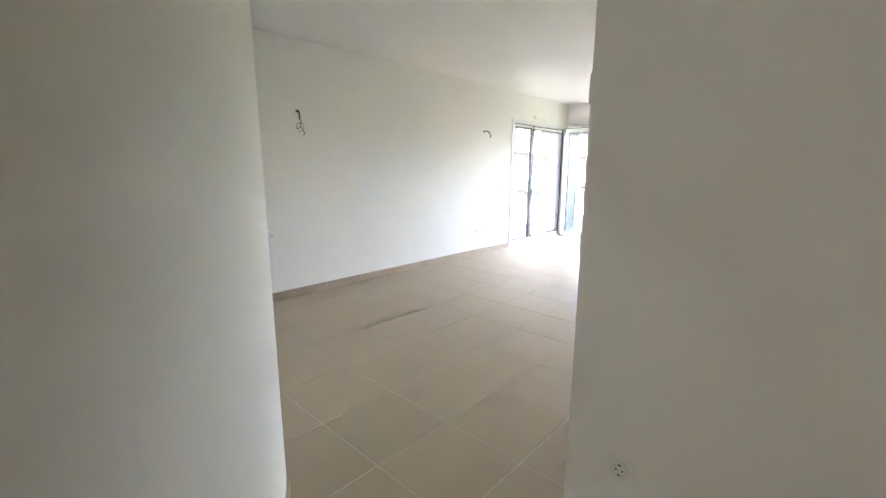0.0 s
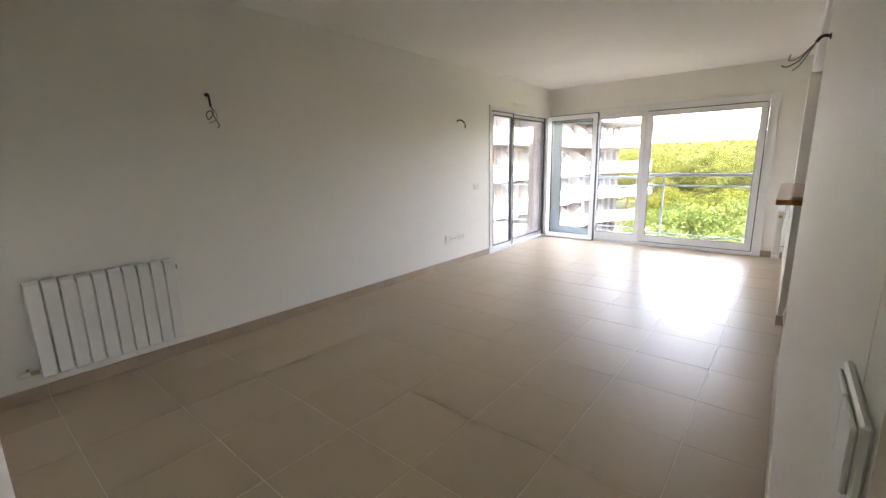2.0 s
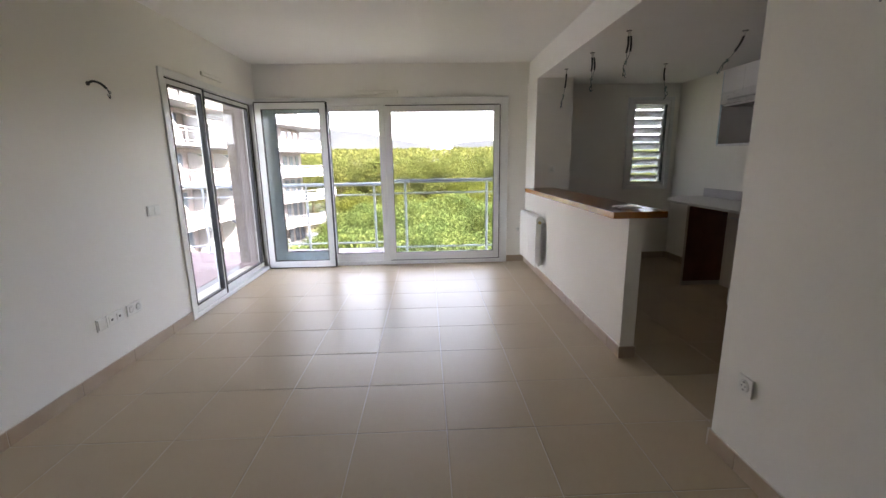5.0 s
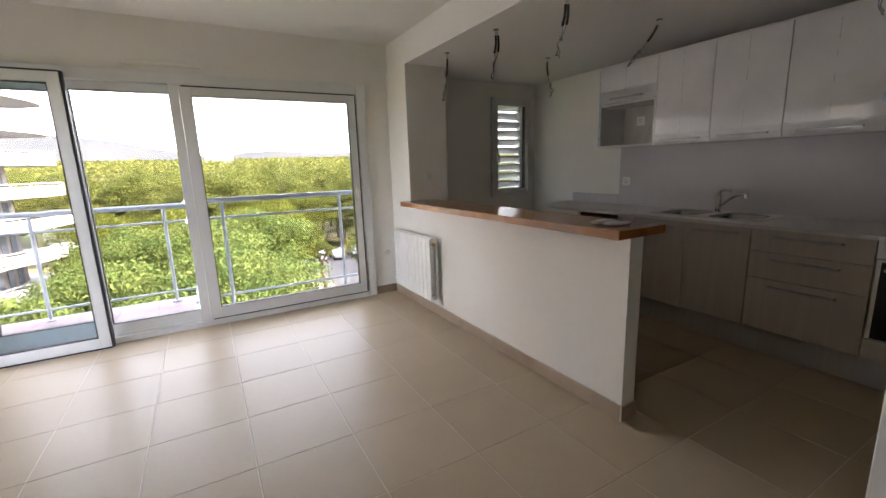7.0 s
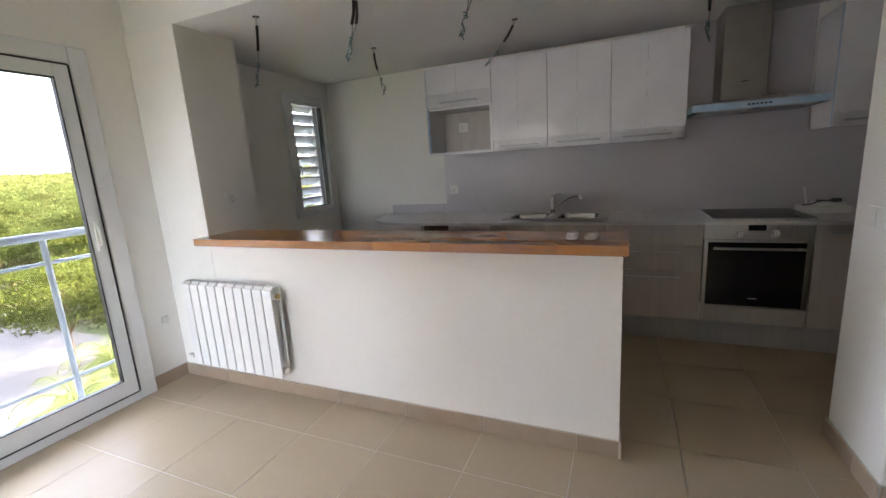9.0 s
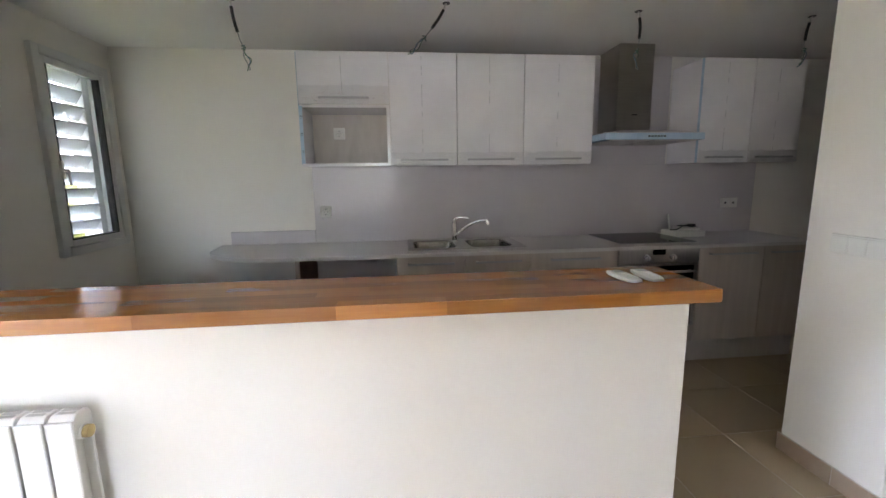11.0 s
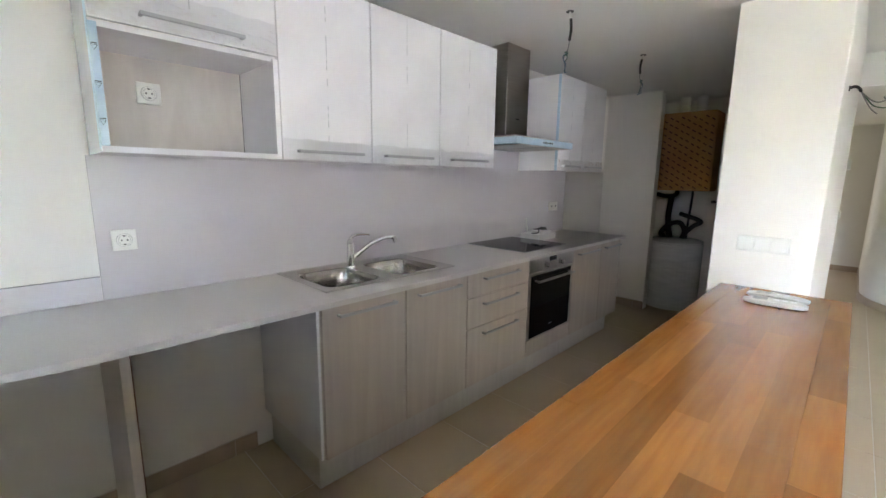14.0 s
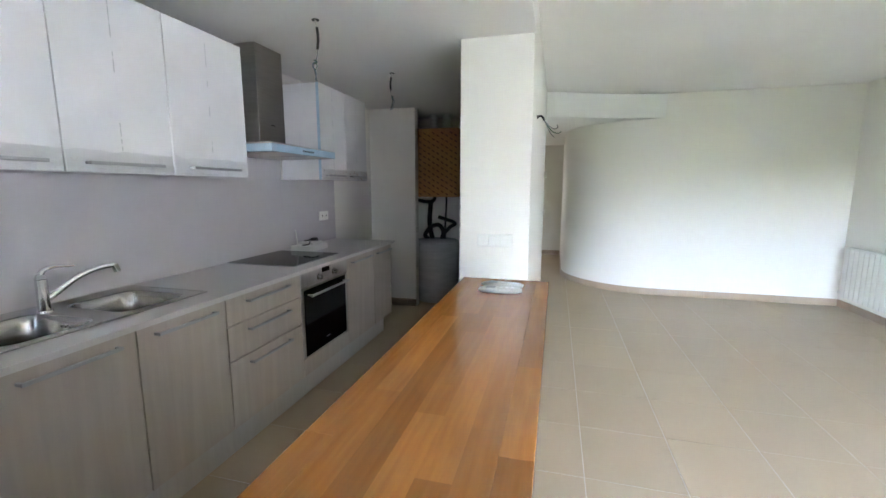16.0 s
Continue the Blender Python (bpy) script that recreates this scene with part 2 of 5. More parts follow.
def smooth_path(pts, k=5):
    """Catmull-Rom through pts."""
    p = [Vector(q) for q in pts]
    p = [2 * p[0] - p[1]] + p + [2 * p[-1] - p[-2]]
    out = []
    for i in range(1, len(p) - 2):
        for j in range(k):
            t = j / k
            a, b, c, d = p[i - 1:i + 3]
            out.append(0.5 * (2 * b + (c - a) * t + (2 * a - 5 * b + 4 * c - d) * t * t + (3 * b - a - 3 * c + d) * t ** 3))
    return out + [p[-2]]


def tube(bm, pts, r, n=8, k=5):
    """A round bar swept along a smooth path; r may be one radius or start and end."""
    path = smooth_path(pts, k) if k > 1 else [Vector(q) for q in pts]
    r0, r1 = r if isinstance(r, tuple) else (r, r)
    rings, up = [], Vector((0.31, 0.17, 0.93))
    for i, q in enumerate(path):
        d = (path[min(i + 1, len(path) - 1)] - path[max(i - 1, 0)]).normalized()
        a = d.cross(up).normalized() if abs(d.dot(up)) < 0.99 else d.orthogonal().normalized()
        b = a.cross(d).normalized()
        up = b
        rr = r0 + (r1 - r0) * i / (len(path) - 1)
        rings.append([bm.verts.new(q + rr * (math.cos(2 * math.pi * j / n) * a + math.sin(2 * math.pi * j / n) * b)) for j in range(n)])
    for s, t in zip(rings, rings[1:]):
        for j in range(n):
            bm.faces.new((s[j], s[(j + 1) % n], t[(j + 1) % n], t[j]))
    bm.faces.new(rings[0][::-1]), bm.faces.new(rings[-1])


def prism(bm, outline, z0, z1):
    """A flat outline (x, y) raised from z0 to z1."""
    lo = [bm.verts.new((x, y, z0)) for x, y in outline]
    hi = [bm.verts.new((x, y, z1)) for x, y in outline]
    bm.faces.new(lo[::-1]), bm.faces.new(hi)
    for i in range(len(lo)):
        j = (i + 1) % len(lo)
        bm.faces.new((lo[i], lo[j], hi[j], hi[i]))


def part(name, bm, mat, parent=None, label="", bevel=0.0, smooth=False, kind="", category="", seg=1):
    """Links bm as one mesh object, with its origin at its middle, under parent."""
    if bevel:
        bmesh.ops.bevel(bm, geom=list(bm.edges), offset=bevel, segments=seg, affect="EDGES", clamp_overlap=True)
    bmesh.ops.recalc_face_normals(bm, faces=bm.faces)
    lo = Vector([min(v.co[i] for v in bm.verts) for i in range(3)])
    hi = Vector([max(v.co[i] for v in bm.verts) for i in range(3)])
    c = (lo + hi) / 2
    bmesh.ops.translate(bm, vec=-c, verts=bm.verts)
    me = bpy.data.meshes.new(name)
    bm.to_mesh(me)
    bm.free()
    me.materials.append(mat)
    if smooth or len(me.vertices) > 12:
        me.shade_smooth()
        me.set_sharp_from_angle(angle=radians(32))
    ob = new(name, me)
    place(ob, c, parent)
    return tagged(ob, label, category, kind=kind)


def place(ob, at, parent=None):
    at = Vector(at)
    AT[ob.name] = at
    ob.location = at
    if parent:
        ob.parent = parent
        ob.location = at - AT[parent.name]
    return ob


def thing(name, at, label, category, group=""):
    ob = new(name)
    ob.empty_display_size = 0.1
    place(ob, at)
    return tagged(ob, label, category, group)


def structure(name, bm, mat, label="", parent=None, bevel=0.0, smooth=False):
    return part(name, bm, mat, parent, label, bevel, smooth, kind="structure")


def moved(ob, v):
    """A copy of a thing, shifted by v."""
    c = copy_thing(ob, Matrix.Translation(Vector(ob.location) + Vector(v)))
    AT[c.name] = Vector(ob.location) + Vector(v)
    return c

# ---- plan ----
XW, XE, XP, YN = -3.465, 1.94, -0.022, 8.05      # west wall, east wall, long wall, window wall
ZC, ZK = 2.55, 2.285                            # living ceiling, kitchen and hall ceiling
YB, RC = 0.955, 1.155                             # back wall, radius of its curve
P, GX, GY = 0.46, -0.36, 3.045                  # tile step and one joint crossing
arc = [(-0.29 - RC + RC * math.sin(a), YB - RC + RC * math.cos(a)) for a in np.linspace(0, math.pi / 2, 33)]
arc = [(float(x), float(y)) for x, y in arc]

# ---- large structure ----
floor = structure("floor", cubes((-3.85, 2.15, -3.4, 8.30, -0.25, -0.0016)), GROUT, "beige porcelain tiled floor with pale grout joints")
structure("wall_west", cubes((-3.845, XW, 0.80, 6.11, 0, ZC), (-3.845, XW, 6.11, 8.30, 2.13, ZC)), WALL, "plain off-white painted long wall", )
structure("wall_north", cubes((XW, -0.295, YN, 8.30, 2.15, ZC), (-0.295, 1.275, YN, 8.30, 0, ZC), (1.275, 1.845, YN, 8.30, 0, 0.965),
                              (1.275, 1.845, YN, 8.30, 2.105, ZC), (1.845, XE, YN, 8.30, 0, ZC)), WALL, "off-white painted wall round the windows")
structure("wall_east", cubes((XE, 2.15, 1.50, 8.30, 0, ZC)), WALL, "off-white painted kitchen wall")
structure("wall_partition", cubes((XP, 0.418, 1.50, 4.24, 0, ZC)), WALL, "white painted partition between living room and kitchen", bevel=0.004)
structure("wall_hall", cubes((XP, 2.15, 1.40, 1.497, 0, ZC)), WALL, "off-white painted hall wall")
structure("wall_return", cubes((1.39, XE, 2.16, 2.27, 0, ZK)), WALL, "off-white painted short wall beside the boiler niche")
structure("wall_pillar", cubes((-0.046, 0.385, 7.60, YN, 0, ZK)), WALL, "off-white painted pillar", bevel=0.003)
structure("wall_half", cubes((-0.046, 0.052, 5.15, 7.5998, 0, 0.977)), WALL, "white painted half-height bar wall")
bm = bmesh.new()
inner = [(XW - 0.25, YB)] + arc + [(-0.29, -3.2)]
outer = [(-0.42, -3.2)] + [(-0.29 - RC + (RC - .12) * math.sin(a), YB - RC + (RC - .12) * math.cos(a)) for a in np.linspace(math.pi / 2, 0, 33)] + [(XW - 0.25, YB - 0.12)]
prism(bm, inner + outer, 0, ZC)
structure("wall_curved", bm, WALL, "off-white painted wall sweeping in a curve into the hall")
structure("wall_south", cubes((-0.5, 0.35, -2.35, -2.2, 0, ZC), (-0.5, 0.35, -3.4, -3.2, 0, ZC), (1.25, 1.45, -3.4, -3.2, 0, ZC), (0.35, 1.25, -3.4, -3.2, 2.1, ZC), (0.35, 1.25, -3.4, -3.2, 0, 0.3), (0.35, 1.25, -3.4, -3.34, 0.3, 2.1)), WALL)
structure("wall_hall_east", cubes((1.30, 1.45, -3.2, 1.397, 0, ZC)), WALL)
structure("ceiling", cubes((-3.85, 2.15, -3.4, 8.30, ZC, ZC + 0.2)), CEIL, "white painted ceiling")
structure("ceiling_kitchen", cubes((-0.03, XE, 4.243, YN, ZK, ZC - 0.004), (0.421, XE, 1.50, 4.243, ZK, ZC - 0.004)), CEIL, "lower white painted kitchen ceiling")
bm = bmesh.new()
edge = [(XP, 1.43), (-0.16, 1.40), (-0.34, 1.32), (-0.55, 1.22), (-0.80, 1.12), (-1.1, 1.03), (-1.45, 0.965)]
edge = [(v.x, v.y) for v in smooth_path([(x, y, 0) for x, y in edge], 4)]
prism(bm, edge + [(-1.2, 0.5), (-0.6, 0.1), (-0.5, -0.2), (-0.42, -3.2), (1.30, -3.2), (1.30, 1.397), (XP, 1.397)], ZK - 0.03, ZC - 0.004)
structure("ceiling_hall", bm, CEIL, "lower hall ceiling with a curved edge")

# ---- windows ----


def sash(name, parent, x0, x1, z0, z1, y, bar, label="", bottom=0.09):
    """A sliding leaf in the plane y: frame of four bars, gasket and pane."""
    d = 0.022
    leaf = part(name, cubes((x0, x0 + bar, y - d, y + d, z0, z1), (x1 - bar, x1, y - d, y + d, z0, z1),
                            (x0 + bar, x1 - bar, y - d, y + d, z1 - bar, z1), (x0 + bar, x1 - bar, y - d, y + d, z0, z0 + bottom)), ALU, parent, label, bevel=0.003)
    g = 0.006
    part("gasket", cubes((x0 + bar, x0 + bar + g, y - d - .002, y + .01, z0 + bottom, z1 - bar), (x1 - bar - g, x1 - bar, y - d - .002, y + .01, z0 + bottom, z1 - bar),
                         (x0 + bar + g, x1 - bar - g, y - d - .002, y + .01, z1 - bar - g, z1 - bar), (x0 + bar + g, x1 - bar - g, y - d - .002, y + .01, z0 + bottom, z0 + bottom + g)), GASKET, leaf)
    pane = part("pane", cubes((x0 + bar, x1 - bar, y - .004, y + .004, z0 + bottom, z1 - bar)), GLASS, leaf)
    pane.visible_shadow = False
    return leaf


w1 = thing("window_1", (-1.93, YN, 0), "wide white aluminium sliding window onto the balcony, closed", "window")
w1["kind"] = "structure"
part("window_frame", cubes((XW + .002, XW + 0.045, 8.02, 8.16, 0, 2.15), (-0.39, -0.295, 8.02, 8.16, 0, 2.15), (XW + .045, -0.39, 8.02, 8.16, 2.06, 2.15),
                           (XW + .045, -0.39, 8.02, 8.16, 0, 0.05)), ALU, w1, bevel=0.004)
part("track", cubes((XW + .045, -0.39, 8.055, 8.062, 0.05, 0.07), (XW + .045, -0.39, 8.11, 8.117, 0.05, 0.07)), ALU, w1)
la = sash("sliding_leaf", w1, -3.44, -2.583, 0.012, 2.085, 7.955, 0.075, "white sliding leaf edged with black rubber", bottom=0.085)
part("edge_seal", cubes((-2.583, -2.565, 7.932, 7.976, 0.01, 2.093), (-3.44, -2.583, 7.934, 7.972, 2.086, 2.097), (-3.451, -3.441, 7.934, 7.972, 0.01, 2.09), (-3.44, -2.583, 7.93, 7.9325, 0.004, 0.014)), GASKET, la)
sash("sliding_leaf", w1, -2.64, -1.87, 0.052, 2.06, 8.09, 0.065, bottom=0.1)
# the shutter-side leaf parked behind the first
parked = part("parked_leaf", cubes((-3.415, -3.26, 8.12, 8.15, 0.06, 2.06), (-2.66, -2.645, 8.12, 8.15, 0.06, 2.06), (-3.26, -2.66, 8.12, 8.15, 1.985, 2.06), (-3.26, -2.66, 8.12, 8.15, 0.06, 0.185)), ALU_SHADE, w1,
              "frame of the leaf parked behind, bluish shade in its colour", bevel=0.003)
part("gasket", cubes((-3.26, -3.253, 8.118, 8.15, 0.185, 1.985), (-3.253, -2.66, 8.118, 8.15, 0.185, 0.192), (-3.253, -2.66, 8.118, 8.15, 1.978, 1.985)), GASKET, parked)
lc = sash("sliding_leaf", w1, -1.87, -0.392, 0.052, 2.06, 8.04, 0.085, bottom=0.11)
part("edge_seal", cubes((-1.855, -0.404, 8.015, 8.02, 2.045, 2.055), (-0.406, -0.396, 8.015, 8.019, 0.06, 2.05), (-1.855, -0.404, 8.015, 8.0195, 0.055, 0.063)), GASKET, lc)
part("mullion", cubes((-1.945, -1.872, 8.012, 8.065, 0.05, 2.06)), ALU, w1, bevel=0.003)
bm = cubes((-0.455, -0.435, 8.005, 8.02, 1.0, 1.17))
tube(bm, [(-0.445, 8.01, 1.14), (-0.445, 7.985, 1.12), (-0.445, 7.983, 1.05), (-0.445, 8.01, 1.03)], 0.006)
part("handle", bm, PLASTIC, lc, "white pull handle")

w2 = thing("window_2", (XW, 7.17, 0), "white aluminium sliding window in the corner, closed", "window")
w2["kind"] = "structure"
part("window_frame", cubes((-3.585, XW + 0.015, 6.11, 6.17, 0, 2.13), (-3.585, XW + 0.015, 7.95, YN - 0.031, 0, 2.13), (-3.585, XW + 0.015, 6.17, 7.95, 2.07, 2.13),
                           (-3.585, XW + 0.015, 6.17, 7.95, 0, 0.04)), ALU, w2, bevel=0.003)
for y0, y1, xx in ((6.17, 6.81, -3.49), (6.79, 7.95, -3.53)):
    leaf = part("sliding_leaf", cubes((xx - .02, xx + .02, y0, y0 + .055, .04, 2.07), (xx - .02, xx + .02, y1 - .055, y1, .04, 2.07),
                                      (xx - .02, xx + .02, y0 + .055, y1 - .055, 2.015, 2.07), (xx - .02, xx + .02, y0 + .055, y1 - .055, .04, .1)), ALU, w2, bevel=0.003)
    part("gasket", cubes((xx - .018, xx + .024, y0 + .055, y0 + .063, .1, 2.015), (xx - .018, xx + .024, y1 - .075, y1 - .055, .1, 2.015),
                         (xx - .018, xx + .024, y0 + .063, y1 - .075, 2.0, 2.015), (xx - .018, xx + .024, y0 + .063, y1 - .075, .1, .112)), GASKET, leaf)
    part("edge_seal", cubes((xx + .0205, xx + .026, y1 - .028, y1 - .002, .042, 2.068), (xx + .0205, xx + .0235, y0 + .002, y1 - .028, 2.056, 2.068)), GASKET, leaf)
    pane = part("pane", cubes((xx - .004, xx + .004, y0 + .06, y1 - .06, .105, 2.01)), GLASS, leaf)
    pane.visible_shadow = False

w3 = thing("window_3", (1.56, YN, 0.96), "small white kitchen window with closed louvred shutter behind it", "window")
w3["kind"] = "structure"
fx0, fx1, fz0, fz1 = 1.26, 1.86, 0.95, 2.12
part("window_frame", cubes((fx0, fx0 + .05, 8.02, 8.12, fz0, fz1), (fx1 - .05, fx1, 8.02, 8.12, fz0, fz1), (fx0 + .05, fx1 - .05, 8.02, 8.12, fz1 - .05, fz1),
                           (fx0 + .05, fx1 - .05, 8.02, 8.12, fz0, fz0 + .05)), ALU, w3, bevel=0.003)
lf = part("casement", cubes((fx0 + .052, fx0 + .09, 8.03, 8.08, fz0 + .052, fz1 - .052), (fx1 - .09, fx1 - .052, 8.03, 8.08, fz0 + .052, fz1 - .052),
                            (fx0 + .09, fx1 - .09, 8.03, 8.08, fz1 - .09, fz1 - .052), (fx0 + .09, fx1 - .09, 8.03, 8.08, fz0 + .052, fz0 + .09)), ALU, w3, bevel=0.003)
part("gasket", cubes((fx1 - .1, fx1 - .09, 8.028, 8.07, fz0 + .09, fz1 - .09), (fx0 + .09, fx0 + .096, 8.028, 8.07, fz0 + .09, fz1 - .09),
                     (fx0 + .096, fx1 - .1, 8.028, 8.07, fz0 + .09, fz0 + .097)), GASKET, lf)
pane = part("pane", cubes((fx0 + .09, fx1 - .09, 8.05, 8.056, fz0 + .09, fz1 - .09)), GLASS, lf)
pane.visible_shadow = False
part("handle", cubes((1.33, 1.35, 8.012, 8.03, 1.40, 1.50), (1.334, 1.346, 7.985, 8.012, 1.44, 1.455), (1.334, 1.346, 7.98, 7.99, 1.36, 1.455)), PLASTIC, w3, "white window handle", bevel=0.002)
sh = part("shutter_frame", cubes((1.275, 1.33, 8.15, 8.19, 0.97, 2.10), (1.79, 1.845, 8.15, 8.19, 0.97, 2.10)), ALU, w3)
for i in range(11):
    z = 0.985 + i * 0.104
    bm = bmesh.new()
    vs = box(bm, 1.33, 1.79, 8.122, 8.218, z, z + 0.012)
    bmesh.ops.rotate(bm, verts=vs, cent=(1.56, 8.17, z), matrix=Matrix.Rotation(radians(-56), 3, "X"))
    part("slat", bm, ALU, w3, bevel=0.002)

# assumed window, out of view and walled shut, that frames the added hall lamp
w4 = thing("window_4", (0.80, -3.2, 0.3), "assumed hall window frame, unseen behind the walk, backed by wall", "window")
w4["kind"] = "structure"
part("window_frame", cubes((0.35, 0.41, -3.29, -3.22, 0.3, 2.1), (1.19, 1.25, -3.29, -3.22, 0.3, 2.1), (0.41, 1.19, -3.29, -3.22, 2.04, 2.1), (0.41, 1.19, -3.29, -3.22, 0.3, 0.36)), ALU, w4)

# ---- skirting ----


def skirting(name, horizontal, fixed, a, b, side, joint):
    """Skirting tiles along a wall. side: +1 where the room lies towards larger coordinates."""
    s = new(name)
    AT[s.name] = Vector((0, 0, 0))
    tagged(s, "beige tiled skirting with pale joints", kind="structure")
    k = math.floor((a - joint) / P)
    while joint + k * P < b:
        u0, u1 = max(a, joint + k * P) + 0.0012, min(b, joint + (k + 1) * P) - 0.0012
        k += 1
        if u1 - u0 < 0.01:
            continue
        t0, t1 = sorted((fixed, fixed + side * 0.011))
        bm = cubes((u0, u1, t0, t1, 0, 0.085) if horizontal else (t0, t1, u0, u1, 0, 0.085))
        part("skirting_tile", bm, SKIRT, s, bevel=0.0025)
    t0, t1 = sorted((fixed, fixed + side * 0.008))
    d = (a, b, t0, t1, 0, 0.0865) if horizontal else (t0, t1, a, b, 0, 0.0865)
    part("skirting_grout", cubes(d), GROUT, s)


skirting("baseboard", False, XW, YB + 0.012, 6.11, 1, GY)
skirting("baseboard", False, XP, 1.40, 4.24, -1, GY + 0.1)
skirting("baseboard", True, 4.24, XP - 0.011, 0.429, 1, -0.3)
skirting("baseboard", True, 1.40, XP, 1.30, -1, 0.1)
skirting("baseboard", False, -0.046, 5.15, YN, -1, 5.335)
skirting("baseboard", True, 5.15, -0.057, 0.063, -1, -0.057)
skirting("baseboard", False, 0.052, 5.15, 7.60, 1, 5.2)
skirting("baseboard", True, YN, -0.295, -0.046, -1, -0.295)
skirting("baseboard", False, XE, 6.20, YN, -1, 6.31)
skirting("baseboard", True, YN, 0.385, XE, -1, 0.5)
skirting("baseboard", True, 2.27, 1.39, XE, 1, 1.5)
skirting("baseboard", True, -2.2, -0.279, 0.35, 1, 0.0)
bm = bmesh.new()
curve_out = [(XW, YB)] + arc + [(-0.29, -3.2)]
curve_in = [(-0.279, -3.2)] + [(-0.29 - RC + (RC + .011) * math.sin(a), YB - RC + (RC + .011) * math.cos(a)) for a in np.linspace(math.pi / 2, 0, 33)] + [(XW, YB + 0.011)]
prism(bm, curve_out + curve_in, 0, 0.085)
structure("baseboard_curved", bm, SKIRT, "beige skirting following the curved wall", bevel=0.0015)

# ---- small wall fittings ----


def plate(name, at, normal, gangs=1, kind="socket", size=0.082, group="", label=""):
    """A wall plate with sockets or rockers. at: its middle on the wall; normal: the axis it faces (x, -x, y or -y)."""
    e = thing(name, at, label, "socket" if kind == "socket" else "switch", group)
    turn = {"-y": 0, "x": 90, "y": 180, "-x": -90}[normal]
    R = Matrix.Translation(at) @ pose(0, 0, 0, 0, 0, turn)
    w = size + 0.071 * (gangs - 1)

    def put(name, bm, mat, bevel=0.0, smooth=False):
        bmesh.ops.transform(bm, matrix=R, verts=bm.verts)
        return part(name, bm, mat, e, bevel=bevel, smooth=smooth)
    put("cover_plate", cubes((-w / 2, w / 2, -0.009, 0, -size / 2, size / 2)), PLASTIC, 0.0025)
    for i in range(gangs):
        x = (i - (gangs - 1) / 2) * 0.071
        if kind == "socket":
            bm = bmesh.new()
            cyl(bm, (x, -0.0132, 0), (x, -0.009, 0), 0.024, 0.026, 24)
            put("socket_ring", bm, PLASTIC)
            bm = bmesh.new()
            cyl(bm, (x, -0.0137, 0), (x, -0.013, 0), 0.019, 0.019, 24)
            put("socket_well", bm, PLASTIC)
            # thin grey rings draw the shaded edges that make the well look sunk
            for r0 in (0.0262, 0.0192):
                bm = bmesh.new()
                tube(bm, [(x + r0 * math.cos(q), -0.0098 if r0 > .02 else -0.0138, r0 * math.sin(q)) for q in np.linspace(0, 2 * math.pi, 25)], 0.0005, 4, 1)
                put("ring_shade", bm, WIRE_W)
            for sz in (-1, 1):
                put("earth_clip", cubes((x - .004, x + .004, -0.0146, -0.0137, sz * .0165 - .0022, sz * .0165 + .0022)), PLASTIC_D)
            for sx in (-0.0095, 0.0095):
                bm = bmesh.new()
                cyl(bm, (x + sx, -0.0145, 0), (x + sx, -0.0136, 0), 0.0032, n=10)
                put("pin_hole", bm, PLASTIC_D)
        elif kind == "rocker":
            put("rocker", cubes((x - 0.0335, x + 0.0335, -0.014, -0.0085, -0.033, 0.033)), PLASTIC, 0.0015)
        elif kind == "media":
            put("insert", cubes((x - 0.024, x + 0.024, -0.0125, -0.0085, -0.024, 0.024)), PLASTIC, 0.001)
            put("port", cubes((x - 0.008, x + 0.008, -0.0135, -0.012, -0.007, 0.007)), PLASTIC_D)
    return e


plate("wall_socket", (XW, 5.115, 0.368), "x", 1, "rocker", group="media outlets by the corner window", label="white plastic blank outlet low on the long wall")
plate("wall_socket", (XW, 5.235, 0.368), "x", 2, "media", group="media outlets by the corner window", label="white double media outlet low on the long wall")
plate("wall_socket", (XW, 5.425, 0.37), "x", 2, group="media outlets by the corner window", label="white double power socket low on the long wall")
plate("light_switch", (XW, 5.80, 1.02), "x", 2, "rocker", label="white double switch beside the corner window")
plate("wall_socket", (XP, 4.07, 0.408), "-x", 1, label="white socket low on the partition near its end")
plate("wall_socket", (0.155, 1.40, 0.407), "-y", 1, label="white socket low on the hall wall")
plate("light_switch", (XP, 1.49, 1.09), "-x", 2, "rocker", label="white double switch on the partition near the hall")
plate("light_switch", (0.19, 4.24, 1.07), "y", 3, "rocker", label="white triple switch on the end of the partition")
plate("wall_socket", (0.165, 7.60, 1.24), "-y", 1, label="white socket on the pillar above the bar top")
plate("wall_socket", (1.925, 6.66, 1.135), "-x", 1, label="white socket on the splashback")
plate("wall_socket", (1.9175, 6.53, 1.705), "-x", 1, label="white socket inside the open wall unit")
plate("wall_socket", (1.925, 3.37, 1.14), "-x", 2, "media", label="white double outlet on the splashback beside the hob")
plate("wall_socket", (-0.14, YN, 0.45), "-y", 1, size=0.05, label="small white outlet beside the window frame")


def vent(at, turn, w):
    e = thing("air_vent", at, "slim white trickle vent above the window", "vent", "trickle vents above the windows")
    R = Matrix.Translation(at) @ pose(0, 0, 0, 0, 0, turn)
    for nm, d in (("vent_body", (-w / 2, w / 2, -0.018, 0, -0.018, 0.018)), ("vent_lip", (-w / 2 + .01, w / 2 - .01, -0.026, -0.018, 0.004, 0.018))):
        bm = cubes(d)
        bmesh.ops.transform(bm, matrix=R, verts=bm.verts)
        part(nm, bm, WALL, e, bevel=0.004)


vent((-1.96, YN, 2.215), 0, 0.54)
vent((XW, 6.98, 2.205), 90, 0.40)

# ---- radiators ----


